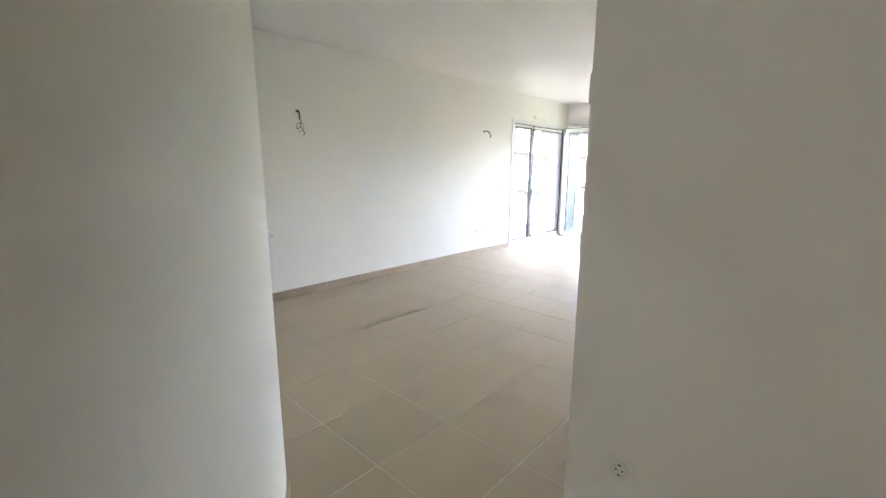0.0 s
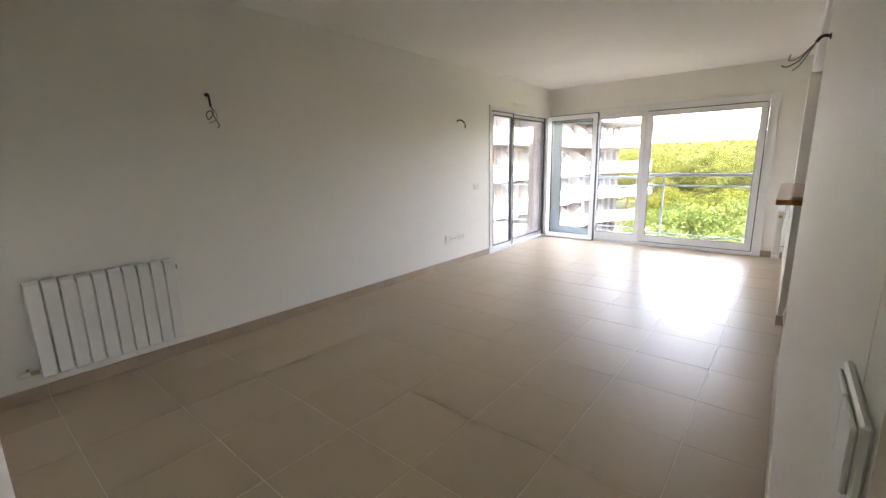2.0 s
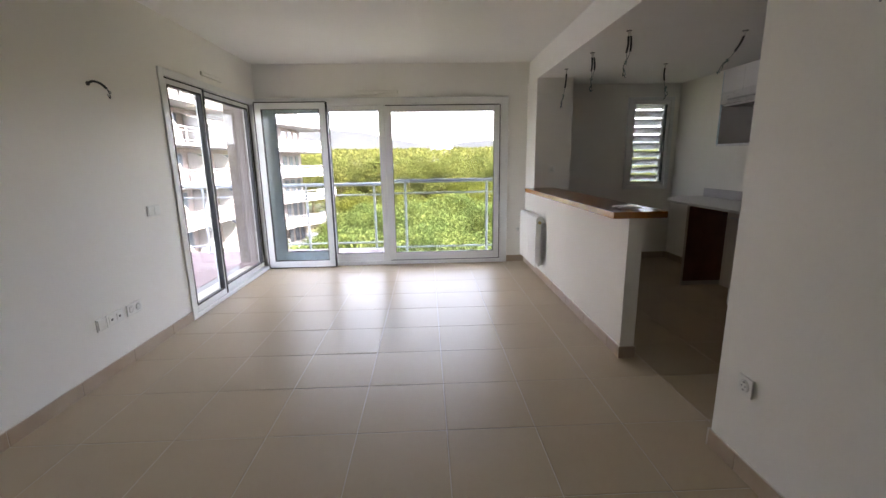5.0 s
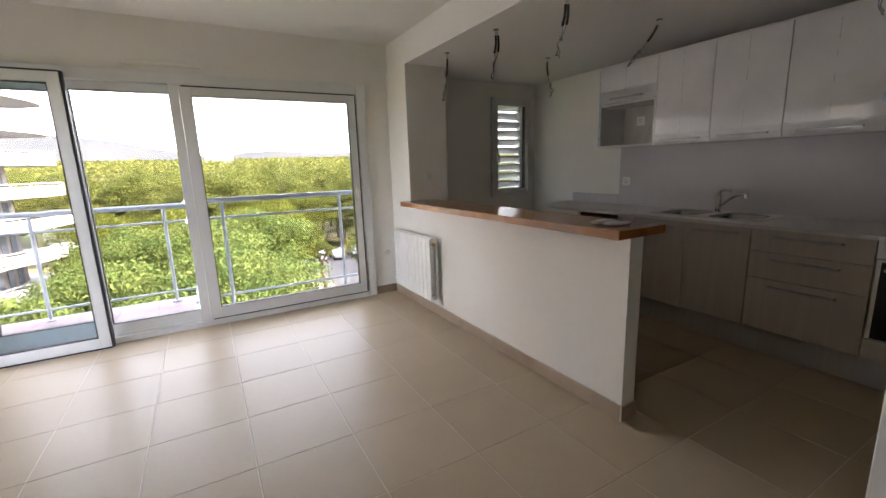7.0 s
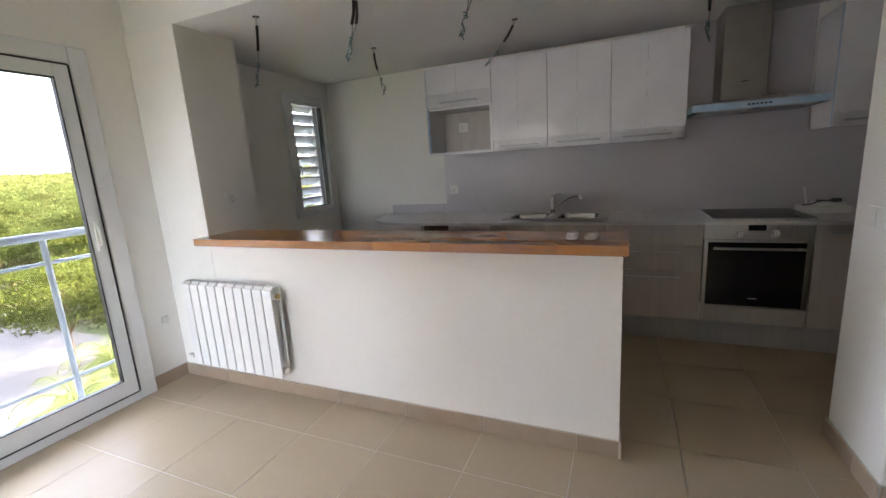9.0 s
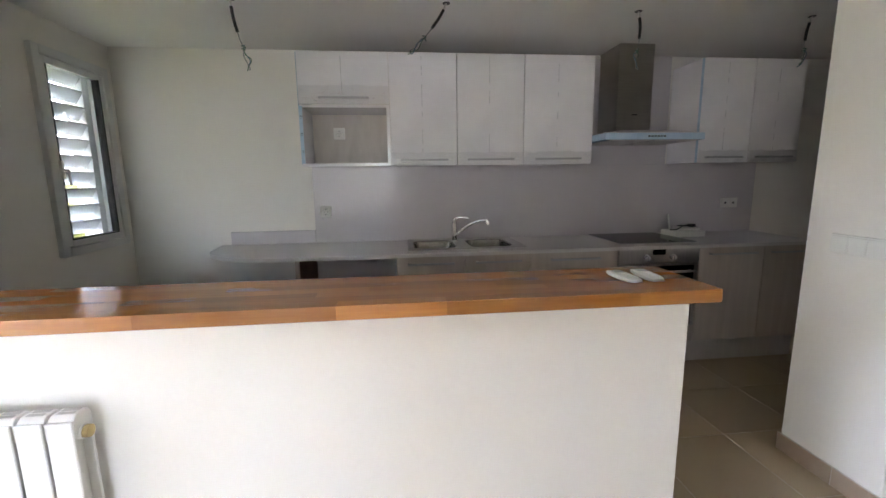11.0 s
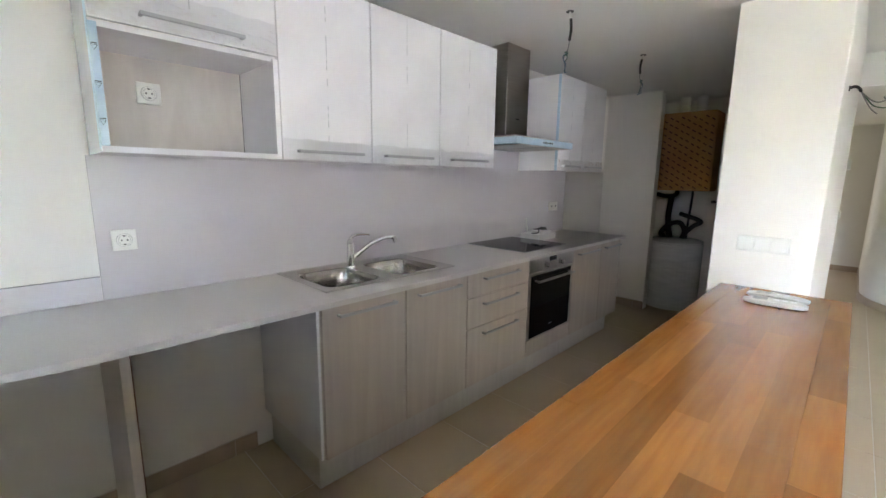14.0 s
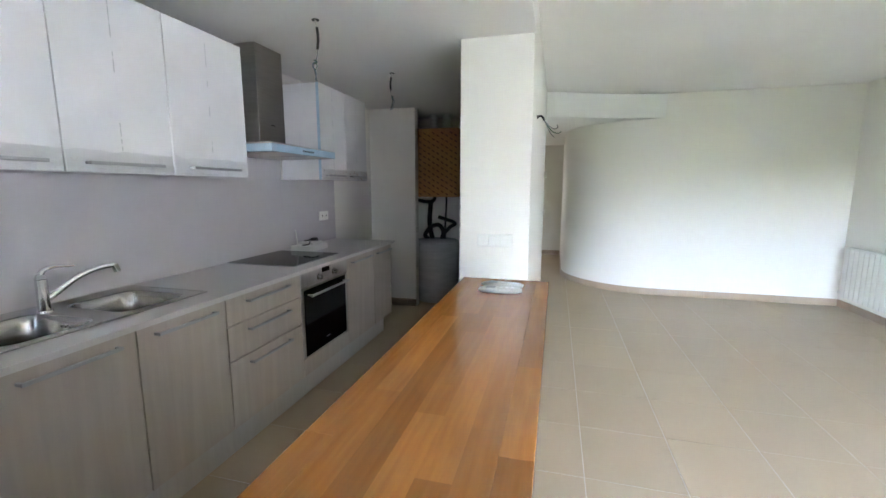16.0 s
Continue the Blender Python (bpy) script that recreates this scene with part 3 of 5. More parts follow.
def radiator(at, turn, label, sections=10):
    """A cast aluminium radiator: sections with front blades, headers, valve and bleed screw."""
    e = thing("radiator", (0, 0, 0), label, "radiator", "radiators in the living room")
    wd, n = 0.077, sections
    z0, z1 = 0.155, 0.738
    for i in range(n):
        x = (i - n / 2 + 0.5) * wd
        s = part("section", cubes((x - 0.0345, x + 0.0345, -0.118, -0.106, z0 + .012, z1 - .012), (x - 0.006, x + 0.006, -0.108, -0.04, z0 + .03, z1 - .03),
                                  (x - 0.034, x + 0.034, -0.05, -0.042, z0 + .03, z1 - .03)), RAD, e, bevel=0.003)
        bm = bmesh.new()
        prof = [(-0.106, z1 - .03), (-0.104, z1 - .010), (-0.092, z1), (-0.05, z1 - .002), (-0.04, z1 - .02), (-0.04, z1 - .06), (-0.106, z1 - .06)]
        lo = [bm.verts.new((x - .034, y, z)) for y, z in prof]
        hi = [bm.verts.new((x + .034, y, z)) for y, z in prof]
        bm.faces.new(lo), bm.faces.new(hi[::-1])
        for a in range(len(prof)):
            b = (a + 1) % len(prof)
            bm.faces.new((lo[a], hi[a], hi[b], lo[b]))
        part("top_grille", bm, RAD, s, bevel=0.002)
        # grey strips on the top stand in for the shade inside the slots
        part("slot_shade", cubes((x - .022, x + .022, -0.090, -0.078, z1 - .004, z1 + .001), (x - .022, x + .022, -0.070, -0.054, z1 - .005, z1)), GAP, s)
    for z in (z0 + .045, z1 - .06):
        bm = bmesh.new()
        cyl(bm, (-n * wd / 2, -.078, z), (n * wd / 2, -.078, z), 0.021, n=14)
        part("header_pipe", bm, RAD, e)
    bm = bmesh.new()
    cyl(bm, (-n * wd / 2, -.078, z0 + .045), (-n * wd / 2 - .045, -.078, z0 + .045), 0.012, n=12)
    cyl(bm, (-n * wd / 2 - .045, -.078, z0 + .045), (-n * wd / 2 - .045, -.004, z0 + .045), 0.008, n=10)
    part("pipe", bm, BRASS, e, "brass valve body and pipe into the wall")
    bm = bmesh.new()
    cyl(bm, (-n * wd / 2 - .04, -.078, z0 + .045), (-n * wd / 2 - .095, -.078, z0 + .045), 0.017, 0.014, 16)
    part("valve_knob", bm, PLASTIC, e, "white plastic valve knob", bevel=0.001)
    bm = bmesh.new()
    cyl(bm, (n * wd / 2 + .014, -.078, z1 - .06), (n * wd / 2, -.078, z1 - .06), 0.018, n=12)
    part("plug", bm, BRASS, e)
    for sx in (-n * wd / 2 + 0.08, n * wd / 2 - 0.08):
        part("wall_bracket", cubes((sx - .01, sx + .01, -.06, 0, z1 - .08, z1 - .06)), RAD, e)
    e.matrix_basis = Matrix.Translation(at) @ pose(0, 0, 0, 0, 0, turn)
    return e


radiator((XW, 1.565, 0), 90, "white aluminium radiator with dusty top low on the long wall")
radiator((-0.046, 7.40, 0), -90, "white aluminium radiator on the half wall under the bar top")

# ---- wires left for lamps ----


def loose_wires(at, end, seed, label, sleeves=1, bend=0.012):
    """Lamp cable from a ceiling hole: pale sheath, black sleeves, thin wires, a twisted knot and coloured tails that finish at end."""
    rng = random.Random(seed)
    e = thing("loose_wires", at, label, "wires", "loose lamp wires")
    a, b = Vector(at), Vector(end)
    d = b - a
    side = Vector((d.y, -d.x, 0))
    side = side.normalized() if side.length > 0.01 else Vector((0.7, 0.7, 0))

    def along(t, off=0.0):
        return a + Vector((d.x * t ** 1.3, d.y * t ** 1.3, d.z * t)) + side * (off + bend * math.sin(t * 5.2))
    bm = bmesh.new()
    cyl(bm, at, (a.x, a.y, a.z - .003), 0.020, n=14)
    part("cable_hole", bm, PLASTIC_D, e)
    for k in range(sleeves):
        o = (k - (sleeves - 1) / 2) * .017
        bm = bmesh.new()
        tube(bm, [along(0, o * .4), along(.08, o * .7), along(.15, o)], 0.0055, 8)
        part("pale_sheath", bm, REMOTE, e, smooth=True)
        bm = bmesh.new()
        tube(bm, [along(.12, o), along(.3, o * 1.2), along(.48 - .02 * k, o * 1.5)], 0.0078, 8)
        part("black_sleeve", bm, WIRE_B, e, smooth=True)
        bm = bmesh.new()
        tube(bm, [along(.47, o * 1.5), along(.58, o * .6 + .004), along(.68, 0)], 0.0026, 6)
        part("wire", bm, WIRE_W, e, smooth=True)
    knot = along(.69)
    for m, r in ((WIRE_G, .011), (WIRE_U, .008)):
        pts = [knot + Vector((r * math.cos(q * 1.9 + seed), r * math.sin(q * 1.9 + seed), .012 - .0042 * q)) for q in range(7)]
        bm = bmesh.new()
        tube(bm, pts, 0.0026, 6, 3)
        part("twisted_wire", bm, m, e, smooth=True)
    for m in (WIRE_U, WIRE_G, WIRE_W):
        j = lambda q: Vector((rng.uniform(-q, q), rng.uniform(-q, q), rng.uniform(-q, q)))
        bm = bmesh.new()
        tube(bm, [knot, along(.78) + j(.010), along(.88) + j(.014), along(.97) + j(.012), b + j(.014)], 0.0026, 6)
        part("wire", bm, m, e, smooth=True)
    return e


for at, end, sd, n in (((0.143, 7.14), (0.12, 7.17, 1.90), 3, 1), ((0.155, 6.47), (0.20, 6.56, 1.98), 5, 2), ((0.175, 5.82), (0.20, 5.90, 1.98), 8, 2),
                       ((1.09, 6.93), (1.07, 6.86, 1.945), 12, 1), ((1.07, 5.83), (1.03, 6.03, 2.02), 19, 1), ((1.10, 4.735), (1.12, 4.71, 1.985), 23, 1),
                       ((1.10, 3.65), (1.09, 3.71, 2.01), 31, 1)):
    loose_wires((*at, ZK), end, sd, "black lamp cable with twisted ends hanging from the kitchen ceiling" if n == 1 else "pair of black lamp cables with knotted ends under the kitchen ceiling", n)


def wall_wires(at, sleeves, tails, label):
    """Wires out of a wall: sleeved starts and thin tails, each a bent path from the hole."""
    e = thing("loose_wires", at, label, "wires", "loose lamp wires")
    s = 1 if at[0] < -1.5 else -1
    bm = bmesh.new()
    cyl(bm, at, (at[0] + s * .006, at[1], at[2]), 0.014, n=14)
    part("cable_hole", bm, PLASTIC_D, e)
    for path in sleeves:
        bm = bmesh.new()
        tube(bm, [(at[0] + s * x, at[1] + y, at[2] + z) for x, y, z in path], .0075, 8)
        part("black_sleeve", bm, WIRE_B, e, smooth=True)
    for mat, path in tails:
        bm = bmesh.new()
        tube(bm, [(at[0] + s * x, at[1] + y, at[2] + z) for x, y, z in path], .0032, 6)
        part("wire", bm, mat, e, smooth=True)


wall_wires((XW, 2.345, 1.875), [((0, 0, 0), (.03, 0, .0), (.045, 0, -.04), (.04, .005, -.085))],
           [(WIRE_B, ((.04, .005, -.08), (.035, .02, -.13), (.03, -.015, -.175), (.05, -.035, -.14), (.04, .0, -.115), (.03, .03, -.16), (.04, .05, -.215), (.035, .035, -.235))),
            (WIRE_W, ((.04, 0, -.08), (.05, .03, -.12), (.04, .04, -.165), (.045, .01, -.19), (.04, -.02, -.2)))], "dark lamp cable ending in a loop, hanging from the long wall")
wall_wires((XW, 5.37, 1.87), [((0, 0, 0), (.035, 0, .012), (.075, .005, .0), (.10, .02, -.03))],
           [(WIRE_B, ((.10, .02, -.03), (.105, .03, -.06), (.09, .05, -.085), (.08, .045, -.06))), (WIRE_W, ((.10, .02, -.03), (.12, .02, -.055), (.11, .0, -.075)))], "short dark lamp cable sticking out of the long wall")
wall_wires((XP, 3.72, 1.895), [((0, 0, 0), (.025, 0, .006), (.04, -.01, -.003), (.05, -.02, -.02))],
           [(WIRE_W, ((.05, -.02, -.02), (.09, -.02, -.065), (.12, .0, -.085), (.145, .02, -.08), (.14, .0, -.06))), (WIRE_G, ((.05, -.02, -.02), (.085, -.04, -.07), (.11, -.03, -.1), (.15, -.01, -.115), (.17, .0, -.105))),
            (WIRE_W, ((.05, -.02, -.02), (.08, -.035, -.08), (.10, -.03, -.115), (.125, -.04, -.14)))], "black and grey lamp cables sticking out of the partition")

# ---- bar top ----
bar = thing("bar_top", (0.02, 6.4, 0.977), "oiled solid beech stave worktop on the white half wall", "worktop")
bx0, bx1, by0, by1, bz0, bz1 = -0.16, 0.195, 5.13, 7.597, 0.978, 1.020
part("core_board", cubes((bx0 + .004, bx1 - .004, by0 + .004, by1, bz0 + .001, bz1 - .0015)), WOOD, bar)
rng = random.Random(7)
rows_n = 7
sw = (bx1 - bx0) / rows_n
for r in range(rows_n):
    y = by0 - rng.uniform(0, 0.25)
    while y < by1:
        L = rng.uniform(0.28, 0.75)
        y0, y1 = max(y, by0), min(y + L, by1)
        if y1 - y0 > 0.02:
            part("stave", cubes((bx0 + r * sw, bx0 + (r + 1) * sw, y0, y1, bz0, bz1)), WOOD, bar, bevel=0 if 0 < r < rows_n - 1 else 0.0006)
        y += L

# ---- kitchen base ----
XF, TH = 1.338, 0.019        # front plane, door thickness
ZP, ZD = 0.192, 0.876         # top of plinth, underside of worktop


def bar_handle(parent, x, y0, y1, z, label="satin nickel bar handle"):
    bm = cubes((x - .032, x - .022, y0, y1, z - .0065, z + .0065))
    for y in (y0, y1 - .011):
        box(bm, x - .022, x, y, y + .011, z - .0055, z + .0055)
    return part("handle", bm, HANDLE, parent, label, bevel=0.0015)


def base_unit(y0, y1, label, drawers=None, name="base_cabinet", handle=True):
    e = thing(name, ((XF + XE) / 2, (y0 + y1) / 2, 0), label, "cabinet", "base cabinets of the kitchen run")
    x1 = XE - .004
    part("body", cubes((XF + TH + .002, x1, y0 + .001, y0 + .018, ZP, ZD), (XF + TH + .002, x1, y1 - .018, y1 - .001, ZP, ZD), (XF + TH + .002, x1, y0 + .018, y1 - .018, ZP, ZP + .018),
                       (XF + TH + .002, XF + .1, y0 + .018, y1 - .018, ZD - .02, ZD), (x1 - .01, x1, y0 + .018, y1 - .018, ZP + .018, ZD)), OAK_IN, e)
    spans = drawers or [(ZP + .004, ZD - .003)]
    for a, b in spans:
        d = part("drawer_front" if drawers else "door", cubes((XF, XF + TH, y0 + .0018, y1 - .0018, a, b)), OAK, e, "pale grey oak front", bevel=0.001)
        if handle:
            m = 0.07 if drawers or (y1 - y0) > 0.44 else 0.05
            if drawers:
                m = (y1 - y0) / 2 - 0.17
            bar_handle(d, XF, y0 + m, y1 - m, b - .045)
    return e


base_unit(5.695, 6.137, "pale grey oak cupboard under the sink with one door")
base_unit(5.251, 5.693, "pale grey oak cupboard beside the drawers")
base_unit(4.642, 5.249, "pale grey oak unit of three drawers beside the oven", [(ZP + .004, .545), (.549, .724), (.728, ZD - .003)], "drawer_unit")
base_unit(3.553, 4.045, "pale grey oak cupboard between oven and end cupboard")
base_unit(3.16, 3.551, "pale grey oak cupboard at the end of the run")
part("side_panel", cubes((XF + TH + .001, XE - .004, 6.138, 6.150, ZP - .001, ZD)), GLOSS, None, "grey-white end panel beside the empty appliance space", category="panel")
structure("plinth", cubes((XF + .09, XF + .103, 3.16, 6.125, 0.001, ZP - .002), (XF + .103, XE - .02, 6.113, 6.125, 0.001, ZP - .002)), PLINTH, "grey metal-faced plinth under the cabinets")

bm = bmesh.new()
wx = 1.302
outline = [(XE - .002, 6.043), (wx, 6.043), (wx, 6.85)]
outline += [(wx + 0.42 * (1 - math.cos(a)) + 0.0, 6.85 + 0.56 * math.sin(a)) for a in np.linspace(0.12, math.pi / 2, 12)]
outline += [(XE - .002, 7.44)]
prism(bm, [(float(a), float(b)) for a, b in outline], 0.877, 0.90)
box(bm, wx, XE - .002, 3.15, 5.28, 0.877, 0.90), box(bm, wx, 1.447, 5.28, 6.043, 0.877, 0.90), box(bm, 1.908, XE - .002, 5.28, 6.043, 0.877, 0.90)
wt = part("worktop", bm, WORKTOP, None, "pale grey quartz worktop with a rounded free end", category="worktop")
part("upstand", cubes((1.922, XE - .001, 6.748, 7.36, 0.902, 0.997)), SPLASH, None, "low lilac grey upstand behind the worktop", category="splashback")
sb = thing("splashback", (1.93, 4.95, 0.902), "smooth lilac grey splashback behind the worktop", "splashback")
part("long_panel", cubes((1.926, XE - .001, 3.15, 6.745, 0.902, 1.4598)), SPLASH, sb)
part("hood_panel", cubes((1.926, XE - .001, 3.96, 4.748, 1.4602, ZK - .003)), SPLASH, sb)
part("support_panel", cubes((1.375, XE - .004, 6.755, 6.782, 0.001, 0.8755)), OAK, None, "narrow oak panel holding up the free end of the worktop", category="panel", bevel=0.001)
part("facing_board", cubes((1.385, XE - .004, 6.7505, 6.7545, 0.05, 0.86)), BROWN, None, "dark reddish brown board against the panel under the worktop", category="panel")

# sink with two bowls
sink = thing("sink", (1.66, 5.66, 0.90), "stainless steel sink with two bowls set in the worktop", "sink")
sx0, sx1, sy0, sy1 = 1.438, 1.916, 5.255, 6.055
bowls = ((1.475, 1.815, 5.725, 6.015), (1.475, 1.815, 5.33, 5.625))
bm = bmesh.new()
xs = [sx0, 1.475, 1.815, sx1]
ys = [sy0, 5.33, 5.625, 5.725, 6.015, sy1]
for i in range(3):
    for j in range(5):
        if i == 1 and j in (1, 3):
            continue
        box(bm, xs[i], xs[i + 1], ys[j], ys[j + 1], 0.9005, 0.9045)
bmesh.ops.remove_doubles(bm, verts=bm.verts, dist=0.0001)
part("sink_top", bm, STEEL, sink)
part("sink_rim", cubes((sx0 - .004, sx0 + .006, sy0 - .004, sy1 + .004, .9005, .9075), (sx1 - .006, sx1 + .004, sy0 - .004, sy1 + .004, .9005, .9075),
                       (sx0 + .006, sx1 - .006, sy0 - .004, sy0 + .006, .9005, .9075), (sx0 + .006, sx1 - .006, sy1 - .006, sy1 + .004, .9005, .9075)), STEEL, sink, bevel=0.002)


def rounded(x0, x1, y0, y1, r, z, n=5):
    pts = []
    for cx, cy, a0 in ((x1 - r, y1 - r, 0), (x0 + r, y1 - r, 90), (x0 + r, y0 + r, 180), (x1 - r, y0 + r, 270)):
        for k in range(n + 1):
            a = radians(a0 + 90 * k / n)
            pts.append((cx + r * math.cos(a), cy + r * math.sin(a), z))
    return pts


for bx0_, bx1_, by0_, by1_ in bowls:
    bm = bmesh.new()
    rings = []
    for inset, z, r in ((-0.004, 0.906, .055), (0.004, 0.903, .055), (0.012, 0.88, .055), (0.02, 0.79, .05), (0.04, 0.765, .05), (0.09, 0.760, .03)):
        rings.append([bm.verts.new(p) for p in rounded(bx0_ + inset, bx1_ - inset, by0_ + inset, by1_ - inset, r, z)])
    for a, b in zip(rings, rings[1:]):
        for i in range(len(a)):
            j = (i + 1) % len(a)
            bm.faces.new((a[i], a[j], b[j], b[i]))
    bm.faces.new(rings[-1])
    bowl = part("bowl", bm, STEEL_B, sink, smooth=True)
    c = ((bx0_ + bx1_) / 2, (by0_ + by1_) / 2)
    bm = bmesh.new()
    cyl(bm, (*c, .7605), (*c, .7635), .038, .034, 24)
    part("drain", bm, CHROME, bowl)
    # corner fillers between the round bowl and the square opening
    for cx, cy, qx, qy in ((bx1_, by1_, -1, -1), (bx0_, by1_, 1, -1), (bx0_, by0_, 1, 1), (bx1_, by0_, -1, 1)):
        bm = bmesh.new()
        r = .06
        cen = Vector((cx + qx * r, cy + qy * r, .9045))
        corner = bm.verts.new((cx, cy, .9045))
        last = None
        for k in range(7):
            a = radians(15 * k)
            v = bm.verts.new((cen.x - qx * r * math.cos(a), cen.y - qy * r * math.sin(a), .9045))
            if last:
                bm.faces.new((corner, last, v))
            last = v
        part("bowl_corner", bm, STEEL, bowl)
bm = bmesh.new()
for k in range(3):
    cyl(bm, (1.60 + .022 * k, 5.7385, .872), (1.60 + .022 * k, 5.7425, .872), .006, n=10)
part("overflow", bm, PLASTIC_D, sink)
tap = thing("mixer_tap", (1.790, 5.702, 0.905), "chrome single-lever kitchen mixer tap at the back of the sink", "tap")
bm = bmesh.new()
cyl(bm, (1.790, 5.702, .905), (1.790, 5.702, .914), .028, .026, 24)
cyl(bm, (1.790, 5.702, .914), (1.790, 5.702, 1.04), .021, .020, 24)
part("tap_body", bm, CHROME, tap, bevel=0.001)
bm = bmesh.new()
cyl(bm, (1.790, 5.702, 1.041), (1.790, 5.702, 1.06), .022, .014, 24)
part("cartridge_cap", bm, CHROME, tap, bevel=0.003, seg=2)
bm = bmesh.new()
tube(bm, [(1.788, 5.692, .955), (1.775, 5.652, .985), (1.755, 5.592, 1.03), (1.732, 5.532, 1.055), (1.712, 5.487, 1.062), (1.705, 5.467, 1.058)], (.0135, .0105), 14)
cyl(bm, (1.708, 5.474, 1.066), (1.704, 5.464, 1.032), .0145, n=16)
part("spout", bm, CHROME, tap, smooth=True)
bm = bmesh.new()
tube(bm, [(1.790, 5.702, 1.06), (1.785, 5.687, 1.078), (1.775, 5.652, 1.084), (1.760, 5.597, 1.078)], (.012, .005), 10)
part("lever", bm, CHROME, tap, smooth=True)

# hob
hob = thing("hob", (1.65, 4.33, 0.90), "black glass hob set on the worktop with a thin steel edge", "hob")
part("glass_plate", cubes((1.42, 1.925, 4.02, 4.58, 0.9025, 0.907)), BLACKGLASS, hob, bevel=0.001)
part("hob_edge", cubes((1.416, 1.419, 4.016, 4.584, 0.9005, 0.9065), (1.926 - .001, 1.9255, 4.016, 4.584, 0.9005, 0.9065), (1.419, 1.925, 4.016, 4.019, 0.9005, 0.9065), (1.419, 1.925, 4.581, 4.584, 0.9005, 0.9065)), HANDLE, hob)

# oven
oven = thing("oven", (1.6, 4.33, 0.3), "built-in oven with steel control panel and black glass door", "oven")
oy0, oy1 = 4.048, 4.639
part("oven_body", cubes((XF + .022, XE - .05, oy0 + .01, oy1 - .01, 0.30, 0.873)), PLASTIC_D, oven)
cp = part("control_panel", cubes((XF - .004, XF + .02, oy0, oy1, 0.775, 0.875)), STEEL, oven, "brushed steel control panel", bevel=0.002)
part("display", cubes((XF - .0055, XF - .004, 4.30, 4.395, 0.834, 0.871)), BLACKGLASS, cp)
for y in (4.25, 4.44):
    bm = bmesh.new()
    cyl(bm, (XF - .004, y, .815), (XF - .010, y, .815), .024, n=24)
    cyl(bm, (XF - .010, y, .815), (XF - .032, y, .815), .018, .016, 24)
    box(bm, XF - .036, XF - .01, y - .003, y + .003, .799, .831)
    part("knob", bm, CHROME, cp, "chrome control knob")
dr = part("oven_door", cubes((XF - .002, XF + .02, oy0 + .004, oy1 - .004, 0.315, 0.770)), STEEL, oven, "steel-edged black glass door", bevel=0.002)
part("door_glass", cubes((XF - .005, XF - .002, oy0 + .035, oy1 - .025, 0.32, 0.755)), BLACKGLASS, dr, bevel=0.001)
bm = bmesh.new()
cyl(bm, (XF - .045, oy0 + .05, .72), (XF - .045, oy1 - .05, .72), .0085, n=14)
for y in (oy0 + .07, oy1 - .07):
    cyl(bm, (XF - .045, y, .72), (XF - .003, y, .72), .006, n=10)
part("door_handle", bm, HANDLE, dr, "satin steel bar handle")
part("badge", cubes((XF - .0056, XF - .005, 4.32, 4.37, .372, .377)), INK, dr)
part("filler_front", cubes((XF, XF + TH, oy0 + .001, oy1 - .001, ZP + .004, 0.308)), OAK, oven, "pale grey oak strip under the oven", bevel=0.001)

# ---- wall units ----
UX, UZ0, UZ1 = 1.573, 1.460, 2.180


def film(parent, y0, y1, z0, z1, seed, loose=0.007):
    """A loose strip of clear protective film, wrinkled, standing off the door where it is pulled over the handle."""
    bm = bmesh.new()
    nx, nz = 34, 10
    g = []
    for i in range(nx + 1):
        row = []
        for j in range(nz + 1):
            u, v = i / nx, j / nz
            fold = abs(noise.noise(Vector((i * .33 + v * 2.2, j * .55, seed)))) + .5 * abs(noise.noise(Vector((i * .9, j * 1.3, seed + 7))))
            lift = loose * (fold * 1.5 + .35 * math.sin(math.pi * u) * math.sin(math.pi * v))
            top = z0 + (z1 - z0) * (1 + .16 * noise.noise(Vector((i * .22, seed, 2))))
            row.append(bm.verts.new((UX - .0015 - lift * (1 - .75 * v * v), y0 + (y1 - y0) * u, z0 + (top - z0) * v)))
        g.append(row)
    for i in range(nx):
        for j in range(nz):
            bm.faces.new((g[i][j], g[i + 1][j], g[i + 1][j + 1], g[i][j + 1]))
    f = part("protective_film", bm, FILM, parent, "wrinkled clear protective film", smooth=True)
    f.visible_shadow = False
    return f


def dashes(parent, y, z0, z1, seed, x=None):
    """Faint printed marks down the film."""
    rng = random.Random(seed)
    x = UX - .0015 if x is None else x
    bm = bmesh.new()
    z = z0
    while z < z1:
        h = rng.choice((.018, .03, .05))
        if rng.random() < .62:
            box(bm, x - .0004, x, y - .0018, y + .0018, z, min(z + h, z1))
        z += h + rng.choice((.006, .012))
    if len(bm.verts) == 0:
        box(bm, x - .0004, x, y - .0018, y + .0018, z0, z0 + .05)
    part("printed_marks", bm, INK, parent, "faint broken line of print", kind="stuff")


